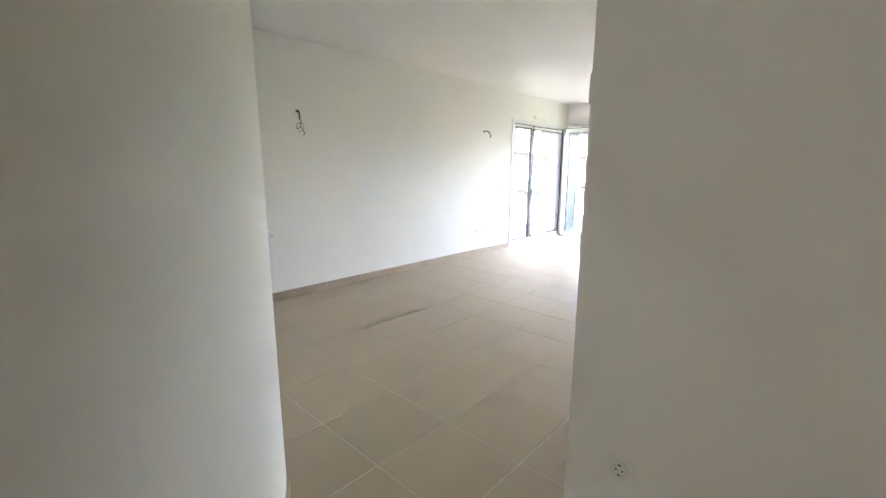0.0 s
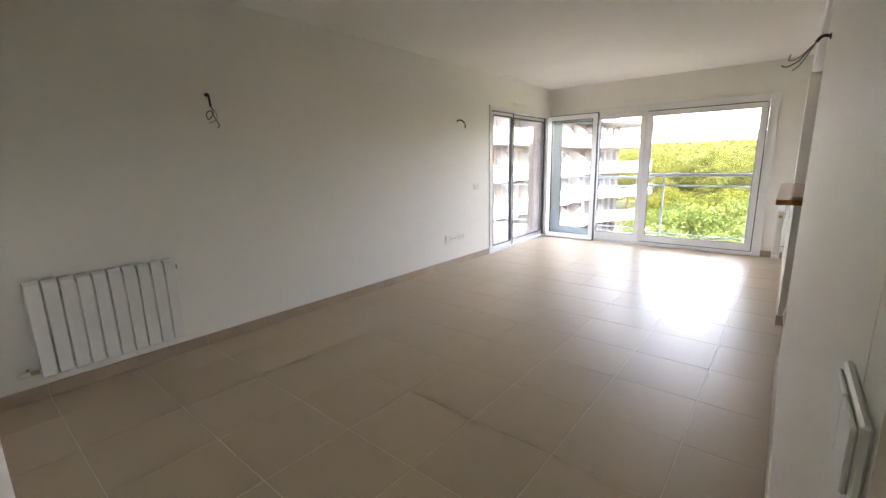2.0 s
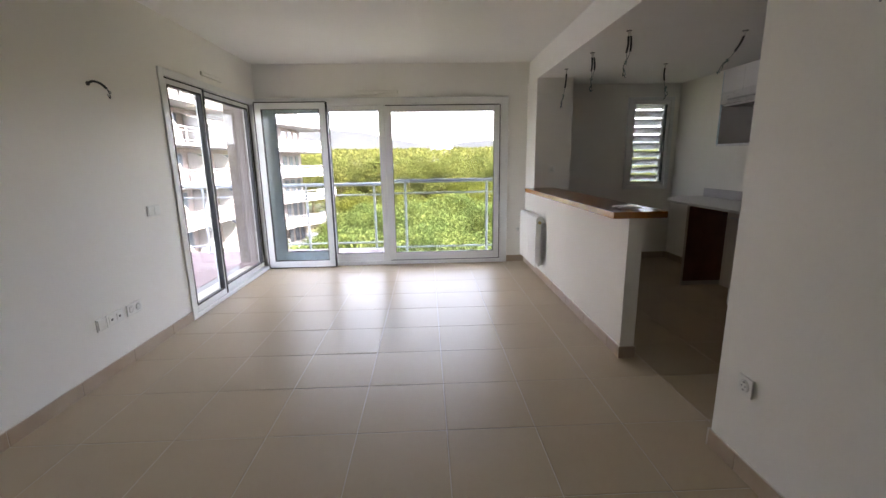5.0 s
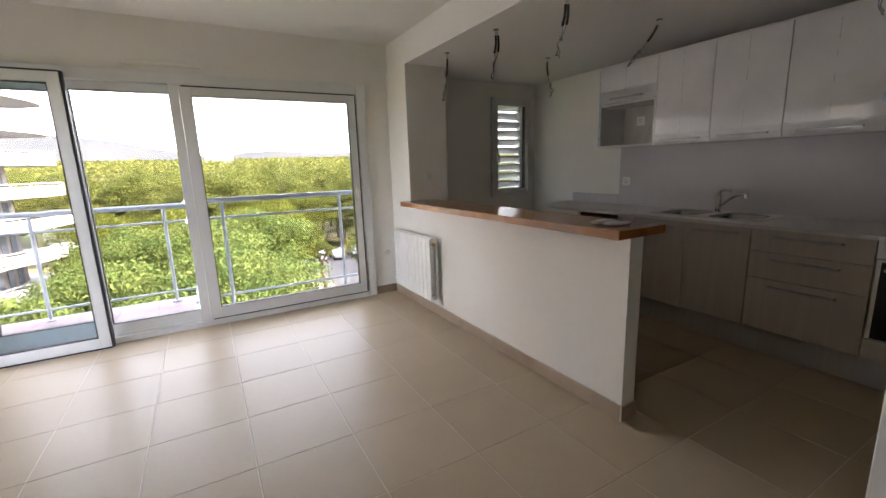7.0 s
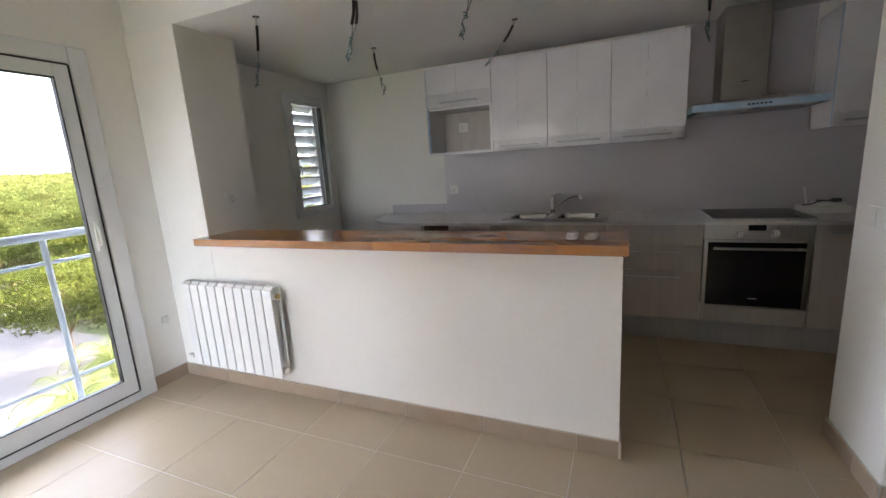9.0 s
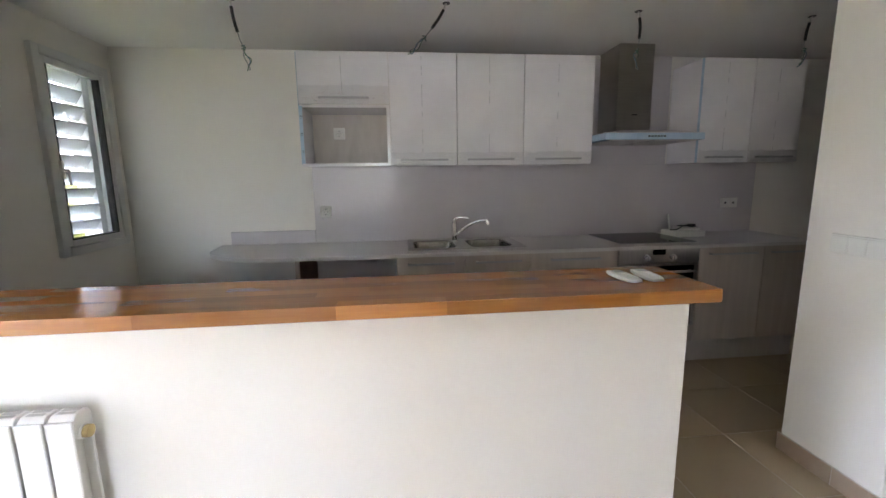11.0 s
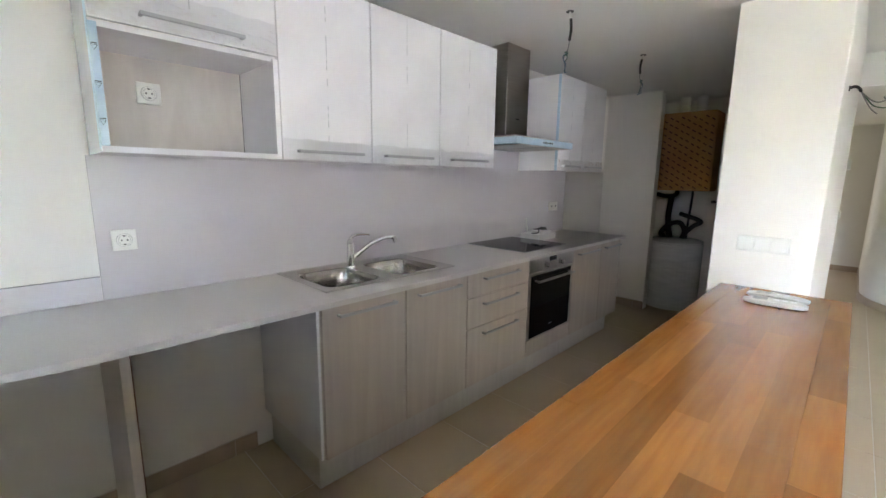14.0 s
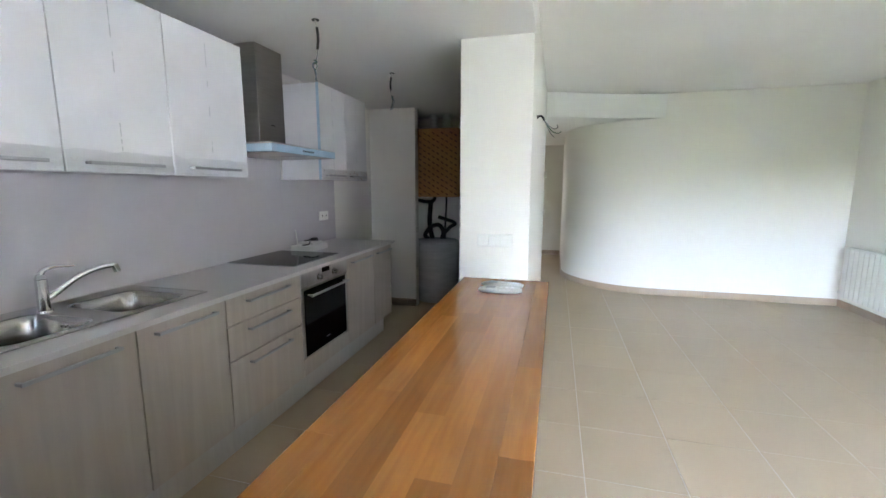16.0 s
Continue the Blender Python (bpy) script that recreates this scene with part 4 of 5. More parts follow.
def wall_unit(y0, y1, label, doors=1, open_bottom=False):
    e = thing("wall_cabinet", (1.74, (y0 + y1) / 2, UZ0), label, "cabinet", "wall cabinets of the kitchen run")
    x0, x1 = UX + TH + .001, 1.924
    for nm, dims in (("side_panel", (x0, x1, y0 + .001, y0 + .018, UZ0 + .018, UZ1)), ("side_panel", (x0, x1, y1 - .018, y1 - .001, UZ0 + .018, UZ1)),
                     ("bottom_panel", (x0, x1, y0 + .001, y1 - .001, UZ0, UZ0 + .018)), ("top_panel", (x0, x1, y0 + .018, y1 - .018, UZ1 - .018, UZ1))):
        part(nm, cubes(dims), GLOSS, e, bevel=0.0008)
    zb = UZ0 + .001
    if open_bottom:
        part("shelf", cubes((x0, x1, y0 + .018, y1 - .018, 1.838, 1.856)), GLOSS, e)
        part("bottom_lip", cubes((UX, x0, y0, y1, UZ0 + .0, UZ0 + .02), (UX, x0, y0, y0 + .02, UZ0 + .02, 1.845), (UX, x0, y1 - .02, y1, UZ0 + .02, 1.845)), GLOSS, e, bevel=0.001)
        part("back_panel", cubes((1.918, 1.9235, y0 + .02, y1 - .02, UZ0 + .02, 1.838)), OAK_IN, e, "beige back panel")
        part("inner_film", cubes((UX - .002, x0 + .02, y1 + .0005, y1 + .0012, UZ0 + .01, UZ1 - .01), (UX - .0012, UX - .0002, y1 - .0215, y1 + .0005, UZ0 + .02, 1.845)), FILM_BLUE, e, "pale blue film strip on the cabinet edge")
        for z in (1.545, 1.655, 1.765):
            bm = cubes((UX - .0018, UX - .0013, y1 - .018, y1 - .002, z + .016, z + .0185))
            tube(bm, [(UX - .0016, y1 - .018, z + .013), (UX - .0016, y1 - .002, z + .013), (UX - .0016, y1 - .010, z - .002), (UX - .0016, y1 - .018, z + .013)], .0008, 4, 1)
            part("film_mark", bm, GASKET, e)
        part("seam", cubes((1.9165, 1.9178, y0 + .0205, y0 + .0225, UZ0 + .02, 1.836)), GASKET, e, "dark open joint at the back")
        zb = 1.858
    else:
        part("back_panel", cubes((1.914, 1.924, y0 + .018, y1 - .018, UZ0 + .018, UZ1 - .018)), OAK_IN, e)
    w = (y1 - y0) / doors
    for i in range(doors):
        a, b = y0 + i * w, y0 + (i + 1) * w
        d = part("door", cubes((UX, UX + TH, a + .0015, b - .0015, zb, UZ1)), GLOSS, e, "white gloss door still in its film", bevel=0.0012)
        m = (b - a) / 2 - min(.16, (b - a) / 2 - .06)
        bar_handle(d, UX, a + m, b - m, zb + .035)
        film(d, a + .004, b - .004, zb + .002, zb + (.115 if open_bottom else .085), int(a * 100), .022 if open_bottom else .012)
        if open_bottom:
            bm = bmesh.new()
            tube(bm, [(UX - .006, b - .03, zb + .10), (UX - .016, b - .14, zb + .098), (UX - .034, (a + b) / 2 + .04, zb + .075), (UX - .036, a + m, zb + .045), (UX - .012, a + .05, zb + .05), (UX - .004, a + .01, zb + .04)], .0016, 6)
            part("film_fold", bm, FILM_CLOUDY, d, "cloudy pulled fold of the film", smooth=True)
        dashes(d, a + (b - a) * .52, zb + .09, UZ1 - .02, int(b * 100))
    return e


wall_unit(6.155, 6.735, "white wall unit with lift-up door over an open shelf", open_bottom=True)
wall_unit(5.707, 6.153, "white gloss wall cabinet beside the open shelf unit")
wall_unit(5.245, 5.705, "white gloss wall cabinet in the middle of the run")
wall_unit(4.75, 5.243, "white gloss wall cabinet beside the hood")
wall_unit(3.15, 3.95, "white gloss double wall cabinet beyond the hood", doors=2)
part("edge_film", cubes((UX - .001, UX + TH + .002, 3.9505, 3.9515, UZ0, UZ1)), FILM_BLUE, None, "pale blue film strip on the cabinet edge", category="film")

# hood
hood = thing("cooker_hood", (1.65, 4.375, 1.58), "stainless steel chimney cooker hood with blue film on its canopy edge", "hood")
part("chimney", cubes((1.64, 1.924, 4.285, 4.545, 1.685, ZK - .002)), STEEL_D, hood, bevel=0.002)
bm = bmesh.new()
lo = [bm.verts.new(p) for p in ((1.41, 4.025, 1.655), (1.41, 4.738, 1.655), (1.924, 4.738, 1.655), (1.924, 4.025, 1.655))]
hi = [bm.verts.new(p) for p in ((1.56, 4.2, 1.687), (1.56, 4.55, 1.687), (1.924, 4.55, 1.687), (1.924, 4.2, 1.687))]
bm.faces.new(lo), bm.faces.new(hi[::-1])
for i in range(4):
    bm.faces.new((lo[i], hi[i], hi[(i + 1) % 4], lo[(i + 1) % 4]))
part("canopy_top", bm, STEEL, hood)
cn = part("canopy", cubes((1.41, 1.924, 4.025, 4.738, 1.610, 1.6545)), FILM_BLUE, hood, "steel canopy edge under pale blue film", bevel=0.002)
part("grease_filter", cubes((1.42, 1.86, 4.07, 4.37, 1.605, 1.6095), (1.42, 1.86, 4.395, 4.695, 1.605, 1.6095)), STEEL_D, hood)
for k in range(6):
    part("button", cubes((1.4085, 1.41, 4.31 + k * .022, 4.325 + k * .022, 1.627, 1.637)), PLASTIC_D, cn)
part("badge", cubes((1.6392, 1.64, 4.39, 4.43, 1.80, 1.806)), GASKET, hood)

# things on the worktop
rt = thing("router", (1.72, 3.72, 0.95), "white router on its box with a black power lead", "router")
bx = part("cardboard_box", cubes((1.66, 1.84, 3.76, 4.01, 0.9005, 0.945)), PLASTIC, None, "flat white box beside the hob", category="box", bevel=0.002)
part("router_body", cubes((1.69, 1.82, 3.78, 3.93, 0.9455, 0.966)), PLASTIC, rt, bevel=0.005)
bm = bmesh.new()
cyl(bm, (1.81, 3.955, 0.9455), (1.815, 3.975, 1.065), 0.007, 0.006, 12)
part("antenna", bm, PLASTIC, rt)
bm = bmesh.new()
tube(bm, [(1.74, 4.00, .950), (1.70, 3.97, .957), (1.73, 3.91, .975), (1.77, 3.86, .972), (1.79, 3.82, .975), (1.74, 3.80, .972), (1.70, 3.84, .974), (1.73, 3.89, .98), (1.78, 3.91, .974)], 0.0045, 8)
part("power_lead", bm, PLASTIC_D, rt, smooth=True)
part("power_adapter", cubes((1.73, 1.77, 3.79, 3.84, 0.9665, 0.990)), PLASTIC_D, rt, bevel=0.004)

for i, (x, y, a) in enumerate(((0.01, 5.36, 3), (0.012, 5.275, -4))):
    e = thing("remote_control", (0, 0, 0), "small cream remote control lying on the bar top", "remote", "remote controls on the bar top")
    bm = bmesh.new()
    rows_ = []
    for a_ in range(-6, 7):
        for_ring = []
        xx = a_ / 6
        w_ = .027 * (1 - abs(xx) ** 6 * .3)
        h_ = .0095 * (1 - abs(xx) ** 4 * .6)
        for q_ in range(16):
            t_ = 2 * math.pi * q_ / 16
            cs, sn = math.cos(t_), math.sin(t_)
            for_ring.append(bm.verts.new((xx * .078, w_ * math.copysign(abs(cs) ** .55, cs), .0108 + h_ * math.copysign(abs(sn) ** .55, sn))))
        rows_.append(for_ring)
    for u_, v_ in zip(rows_, rows_[1:]):
        for q_ in range(16):
            bm.faces.new((u_[q_], v_[q_], v_[(q_ + 1) % 16], u_[(q_ + 1) % 16]))
    bm.faces.new(rows_[0]), bm.faces.new(rows_[-1][::-1])
    part("case", bm, REMOTE, e, smooth=True)
    part("screen", cubes((.018, .053, -.016, .016, .0185, .0206)), WIRE_W, e)
    for k in range(3):
        part("button", cubes((-.05 + k * .02, -.038 + k * .02, -.006, .006, .0190, .0213)), RAD, e)
    e.matrix_basis = Matrix.Translation((x, y, bz1)) @ pose(0, 0, 0, 0, 0, a)

# ---- boiler niche ----
bo = thing("boiler", (1.3, 1.7, 1.28), "wall-hung boiler still wrapped in orange-brown printed cardboard", "boiler")
part("carton", cubes((0.975, 1.50, 1.55, 1.87, 1.285, 2.11)), CARD, bo, bevel=0.012, seg=2)
k = 0
for i in range(9):
    for j in range(12):
        x, z = 1.01 + i * .056, 1.32 + j * .070 + (i % 2) * .03
        if z > 2.085:
            continue
        bm = bmesh.new()
        vs = box(bm, x - .019, x + .019, 1.8705, 1.8712, z - .0065, z + .0065)
        bmesh.ops.rotate(bm, verts=vs, cent=(x, 1.871, z), matrix=Matrix.Rotation(radians(-36), 3, "Y"))
        part("print_mark", bm, PRINT, bo)
bm = bmesh.new()
for x in (1.17, 1.33):
    cyl(bm, (x, 1.70, 2.11), (x, 1.70, ZK), .05, n=24)
part("flue_pipe", bm, PLASTIC, bo)
tk = thing("water_tank", (1.25, 1.86, 0), "white cylindrical hot water tank wrapped in clear film, on the floor", "tank")
bm = bmesh.new()
cyl(bm, (1.25, 1.85, 0.001), (1.25, 1.85, 0.735), .272, n=40)
part("tank_body", bm, TANK, tk, bevel=0.015, seg=2)
bm = bmesh.new()
cyl(bm, (1.25, 1.85, 0.736), (1.25, 1.85, 0.757), .276, .24, n=40)
part("lid", bm, TANK, tk)
for pts, r in (([(1.33, 1.78, .757), (1.36, 1.76, .85), (1.38, 1.74, 1.0), (1.37, 1.72, 1.22)], .03), ([(1.20, 1.8, .757), (1.20, 1.76, .8), (1.12, 1.72, .9), (1.08, 1.62, .95), (1.3, 1.6, 1.02)], .024),
               ([(1.38, 1.8, .757), (1.43, 1.78, .8), (1.36, 1.76, .9), (1.25, 1.76, .93), (1.2, 1.74, .84), (1.23, 1.72, .72)], .026), ([(1.56, 1.66, 1.24), (1.46, 1.66, 1.22), (1.36, 1.66, 1.23), (1.33, 1.66, 1.28)], .022)):
    bm = bmesh.new()
    tube(bm, pts, r, 12)
    part("insulated_pipe", bm, RUBBER, tk, "pipe in black insulation", smooth=True)
bm = bmesh.new()
tube(bm, [(1.17, 1.7, 1.28), (1.17, 1.7, 1.18), (1.18, 1.72, .9), (1.17, 1.76, .757)], .011, 10)
part("thin_pipe", bm, RUBBER, tk, smooth=True)
th = thing("thermostat", (1.02, 1.5, 1.10), "small white boiler control on the niche wall", "thermostat")
part("case", cubes((.95, 1.06, 1.498, 1.53, 1.12, 1.20)), PLASTIC, th, bevel=0.004)
part("display", cubes((.97, 1.02, 1.5302, 1.5312, 1.15, 1.18)), PLASTIC_D, th)
dh = thing("door_phone", (0.91, 1.5, 1.35), "white handset door phone on the niche wall", "intercom")
part("base_plate", cubes((.93, 1.03, 1.498, 1.54, 1.60, 1.87)), PLASTIC, dh, bevel=0.008)
bm = bmesh.new()
tube(bm, [(.985, 1.54, 1.61), (.995, 1.56, 1.54), (.99, 1.56, 1.42), (.975, 1.54, 1.34)], .022, 10)
part("handset", bm, PLASTIC, dh, smooth=True)
cw = thing("room_thermostat", (XP, 1.5, 1.55), "small white room thermostat on the partition", "thermostat")
part("case", cubes((XP - .03, XP - .001, 1.45, 1.56, 1.51, 1.60)), PLASTIC, cw, bevel=0.004)

# ---- balcony ----
ZB = -0.05
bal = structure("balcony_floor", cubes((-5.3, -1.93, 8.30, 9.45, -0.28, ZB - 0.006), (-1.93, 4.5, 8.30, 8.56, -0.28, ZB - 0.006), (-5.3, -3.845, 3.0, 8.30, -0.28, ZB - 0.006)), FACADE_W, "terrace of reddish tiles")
# overhang out of view, added to cut high sky light and bounce some indoors
structure("daylight_overhang", cubes((-5.3, 4.5, 8.363, 9.45, 2.60, 3.0), (-5.3, -3.905, 3.0, 8.36, 2.82, 3.0)), WHITEWALL, "unseen white overhang, added to cut sky light at the windows")
structure("column", cubes((-3.915, -3.62, 8.14, 8.45, ZB, 2.597)), STUCCO, "pinkish brown rendered corner column", bevel=0.01)
structure("column_skirting", cubes((-3.927, -3.62, 8.128, 8.139, ZB, 0.045), (-3.927, -3.916, 8.139, 8.46, ZB, 0.045)), TERRA, "reddish tile skirting round the column")


def railing(name, a, b, label, posts, up=0.0):
    """Tubular rail with a hand rail, two thin rails and posts, from a to b."""
    e = thing(name, ((a[0] + b[0]) / 2, (a[1] + b[1]) / 2, ZB), label, "railing")
    for nm, z, r in (("hand_rail", 1.05 + up, .026), ("middle_rail", 0.88 + up, .013), ("bottom_rail", 0.10 + up, .013)):
        bm = bmesh.new()
        cyl(bm, (*a, z), (*b, z), r, n=14)
        part(nm, bm, RAIL, e)
    for t in posts:
        x, y = a[0] + (b[0] - a[0]) * t, a[1] + (b[1] - a[1]) * t
        bm = bmesh.new()
        cyl(bm, (x, y, ZB), (x, y, 1.04 + up), .018, n=12)
        cyl(bm, (x, y, ZB), (x, y, ZB + .012), .05, n=16)
        part("post", bm, RAIL, e)
    return e


RY = 9.30
railing("railing", (-5.2, RY), (-1.98, RY), "pale blue-grey tubular steel balcony railing facing the park", [(x + 5.2) / 3.22 for x in (-4.9, -3.28, -2.2)], up=-0.035)
railing("railing", (-1.98, RY - .03), (-1.98, 8.53), "short pale blue-grey return of the balcony railing", [])
railing("railing", (-1.95, 8.50), (4.4, 8.50), "pale blue-grey tubular steel railing close in front of the window", [(x + 1.95) / 6.35 for x in (-1.66, -0.50, 0.7, 1.9, 3.1)], up=0.04)
railing("railing", (-5.2, RY - .03), (-5.2, 3.1), "pale blue-grey tubular steel railing at the side of the terrace", [k / 5 + .05 for k in range(5)])
structure("facade_home", cubes((-3.845, 4.5, 8.305, 8.36, 2.25, 2.815), (1.95, 4.5, 8.305, 8.36, ZB, 2.25), (-0.2, 1.2, 8.305, 8.36, ZB, 2.25), (-3.9, -3.85, 3.0, 6.28, ZB, 2.815)), FACADE)

# ---- neighbouring block ----
ZG = -11.2
# upper block is out of view, added to keep the sun off terrace and column
structure("sun_block_upper", cubes((-3.85, 9.0, -3.4, 8.30, ZC + .205, 6.5)), FACADE, "unseen block above the flat, added to shade the terrace")
structure("facade_lower", cubes((-3.85, 9.0, -3.4, 8.28, ZG, -0.29)), FACADE, "storeys below the flat")
structure("ground", cubes((-900, 900, -200, 1600, ZG - 1, ZG)), GROUND, "park ground with grass and bare earth")
structure("car_park", cubes((6.5, 17.5, 36, 66, ZG + .01, ZG + .05)), PAVE, "pale asphalt between the trees")
structure("road", cubes((-13, -8.5, 8, 50, ZG + .06, ZG + .1), (-34, -9.0, 54, 79, ZG + .06, ZG + .1)), PAVE, "pale access road")
HS = 2.85


def block():
    """A terraced apartment block with curved balconies, rails, awnings, windows."""
    e = thing("apartment_building", (-24, 34, ZG), "pale rendered apartment block with long white balconies and glass rails", "building")
    levels = [-8.54 + HS * i for i in range(9)]
    z_top = levels[-1] + HS
    part("wall", cubes((-32, -19.6, 8, 52, ZG, z_top), (-30, -18.0, 52.01, 60, ZG, z_top)), FACADE, e)
    part("roof", cubes((-32.5, -17.5, 7.5, 61, z_top, z_top + .4)), FACADE_W, e)
    rng = random.Random(5)
    for li, z in enumerate(levels):
        ext = 0.25 * max(0, 5 - li)
        y_end = 47.0
        # slab with rounded end
        out = [(-19.6, 8.0), (-17.3, 8.0), (-17.3, 48.0), (-16.6, 51.0), (-15.4 + ext, 54.0), (-14.5 + ext, 56.5), (-14.2 + ext, 59.0), (-14.8 + ext, 61.2), (-16.8, 62.6), (-19.6, 62.6)]
        bm = bmesh.new()
        prism(bm, out, z - .22, z)
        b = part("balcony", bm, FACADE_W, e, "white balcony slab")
        rl = out[1:-1]
        for nm, h, r in (("hand_rail", 1.0, .045), ("lower_rail", 0.75, .028), ("foot_rail", .15, .028)):
            bm = bmesh.new()
            tube(bm, [(x, y, z + h) for x, y in rl], r, 6, 1)
            part(nm, bm, FACADE_W, b)
        bm = bmesh.new()
        for (xa, ya), (xb, yb) in zip(rl, rl[1:]):
            n = max(1, int(math.hypot(xb - xa, yb - ya) / 1.3))
            for k in range(n):
                x, y = xa + (xb - xa) * k / n, ya + (yb - ya) * k / n
                box(bm, x - .035, x + .035, y - .035, y + .035, z, z + 1.0)
        part("rail_posts", bm, FACADE_W, b)
        bm = bmesh.new()
        for (xa, ya), (xb, yb) in zip(rl[1:], rl[2:]):
            lo = [bm.verts.new(p) for p in ((xa, ya, z + .2), (xb, yb, z + .2), (xb, yb, z + .72), (xa, ya, z + .72))]
            bm.faces.new(lo)
        f = part("balustrade_panel", bm, FROST, b, "frosted glass panel")
        for k in range(11):
            y = 8.8 + k * 4
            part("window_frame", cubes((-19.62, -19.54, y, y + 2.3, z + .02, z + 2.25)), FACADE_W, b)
            part("window", cubes((-19.54, -19.50, y + .08, y + 1.11, z + .1, z + 2.17), (-19.54, -19.50, y + 1.19, y + 2.22, z + .1, z + 2.17)), WINDARK, b)
            # tall curved divider between terraces
            if True:
                bm = bmesh.new()
                pts = [(0, 0), (0, 2.3), (.5, 2.25), (1.1, 1.9), (1.6, 1.3), (1.9, .6), (2.0, 0)]
                a_ = [bm.verts.new((-19.5 + x, y + 3.0, z + h)) for x, h in pts]
                b_ = [bm.verts.new((-19.5 + x, y + 3.15, z + h)) for x, h in pts]
                bm.faces.new(a_), bm.faces.new(b_[::-1])
                for i in range(len(pts)):
                    j = (i + 1) % len(pts)
                    bm.faces.new((a_[i], a_[j], b_[j], b_[i]))
                part("divider", bm, FACADE_W, b, "white curved terrace divider")
        for k in range(3):
            y = 52.8 + k * 2.3
            part("window", cubes((-18.0, -17.94, y, y + 1.3, z + .1, z + 2.2)), WINDARK, b)
        part("window", cubes((-29, -27, 60.01, 60.05, z + .2, z + 2.1)), WINDARK, b)
        if li in (1, 2, 4):
            y = 14 + li * 5
            bm = bmesh.new()
            v = [bm.verts.new(p) for p in ((-19.5, y, z + 2.3), (-19.5, y + 3.5, z + 2.3), (-17.0, y + 3.5, z + 1.6), (-17.0, y, z + 1.6), (-17.0, y, z + 1.4), (-17.0, y + 3.5, z + 1.4))]
            bm.faces.new(v[:4]), bm.faces.new((v[3], v[2], v[5], v[4]))
            part("awning", bm, AWNING, b, "cream cloth awning let down")
    return e


block()

# ---- trees ----


def crown_mesh(name, radius, height, clusters, leaves, size, seed, flat=1.0):
    """Leaves as small bent blades set round many clumps, with gaps between them."""
    r = np.random.RandomState(seed)
    cen = []
    while len(cen) < clusters:
        p = r.uniform(-1, 1, 3)
        q = math.sqrt(p[0] ** 2 + p[1] ** 2 + p[2] ** 2)
        if 0.45 < q < 1 and (p[2] > -0.55 or r.rand() < 0.3):
            cen.append((p[0] * radius * (0.85 + .3 * r.rand()), p[1] * radius * (0.85 + .3 * r.rand()), p[2] * height * .5 * (0.8 + .35 * r.rand())))
    cen = np.array(cen)
    n = leaves
    c = cen[r.randint(0, clusters, n)]
    d = r.normal(size=(n, 3))
    d /= np.linalg.norm(d, axis=1)[:, None]
    d[:, 2] = np.abs(d[:, 2]) * 0.9 - 0.2
    rad = radius * 0.24 * (0.45 + 0.9 * r.rand(n))[:, None]
    pos = c + d * rad * np.array([1, 1, .7 * flat])
    nrm = d + r.normal(size=(n, 3)) * .55
    nrm /= np.linalg.norm(nrm, axis=1)[:, None]
    a = np.cross(nrm, r.normal(size=(n, 3)))
    a /= np.linalg.norm(a, axis=1)[:, None]
    b = np.cross(nrm, a)
    s = (size * (0.6 + .8 * r.rand(n)))[:, None]
    v = np.stack([pos - a * s, pos + b * s * .5, pos + a * s + nrm * s * -.3, pos - b * s * .5], 1).reshape(-1, 3)
    f = np.arange(n * 4).reshape(-1, 4)
    me = bpy.data.meshes.new(name)
    me.from_pydata(v.tolist(), [], f.tolist())
    return me


def tree(label, at, trunk_h, radius, height, mat, seed, leaves=5200, size=.2, clusters=46, lean=.3):
    rng = random.Random(seed)
    e = thing("tree", (0, 0, 0), label, "tree", "trees of the park below the balcony")
    bm = bmesh.new()
    top = Vector((rng.uniform(-lean, lean), rng.uniform(-lean, lean), trunk_h))
    tube(bm, [(0, 0, -.2), (top.x * .3, top.y * .1, trunk_h * .4), tuple(top)], (.26, .16), 9)
    for k in range(7):
        a = k * 2.4 + rng.random()
        rr = radius * rng.uniform(.45, .75)
        st = top * rng.uniform(.75, 1)
        tube(bm, [tuple(st), (st.x + rr * .45 * math.cos(a), st.y + rr * .45 * math.sin(a), trunk_h + height * .12), (st.x + rr * math.cos(a), st.y + rr * math.sin(a), trunk_h + height * rng.uniform(.25, .6))], (.11, .03), 6, 4)
    part("trunk", bm, BARK, e, smooth=True)
    me = crown_mesh("crown", radius, height, clusters, leaves, size, seed)
    me.materials.append(mat)
    cr = new("crown", me)
    place(cr, (top.x, top.y, trunk_h + height * .42), e)
    e.matrix_basis = Matrix.Translation(at)
    return e


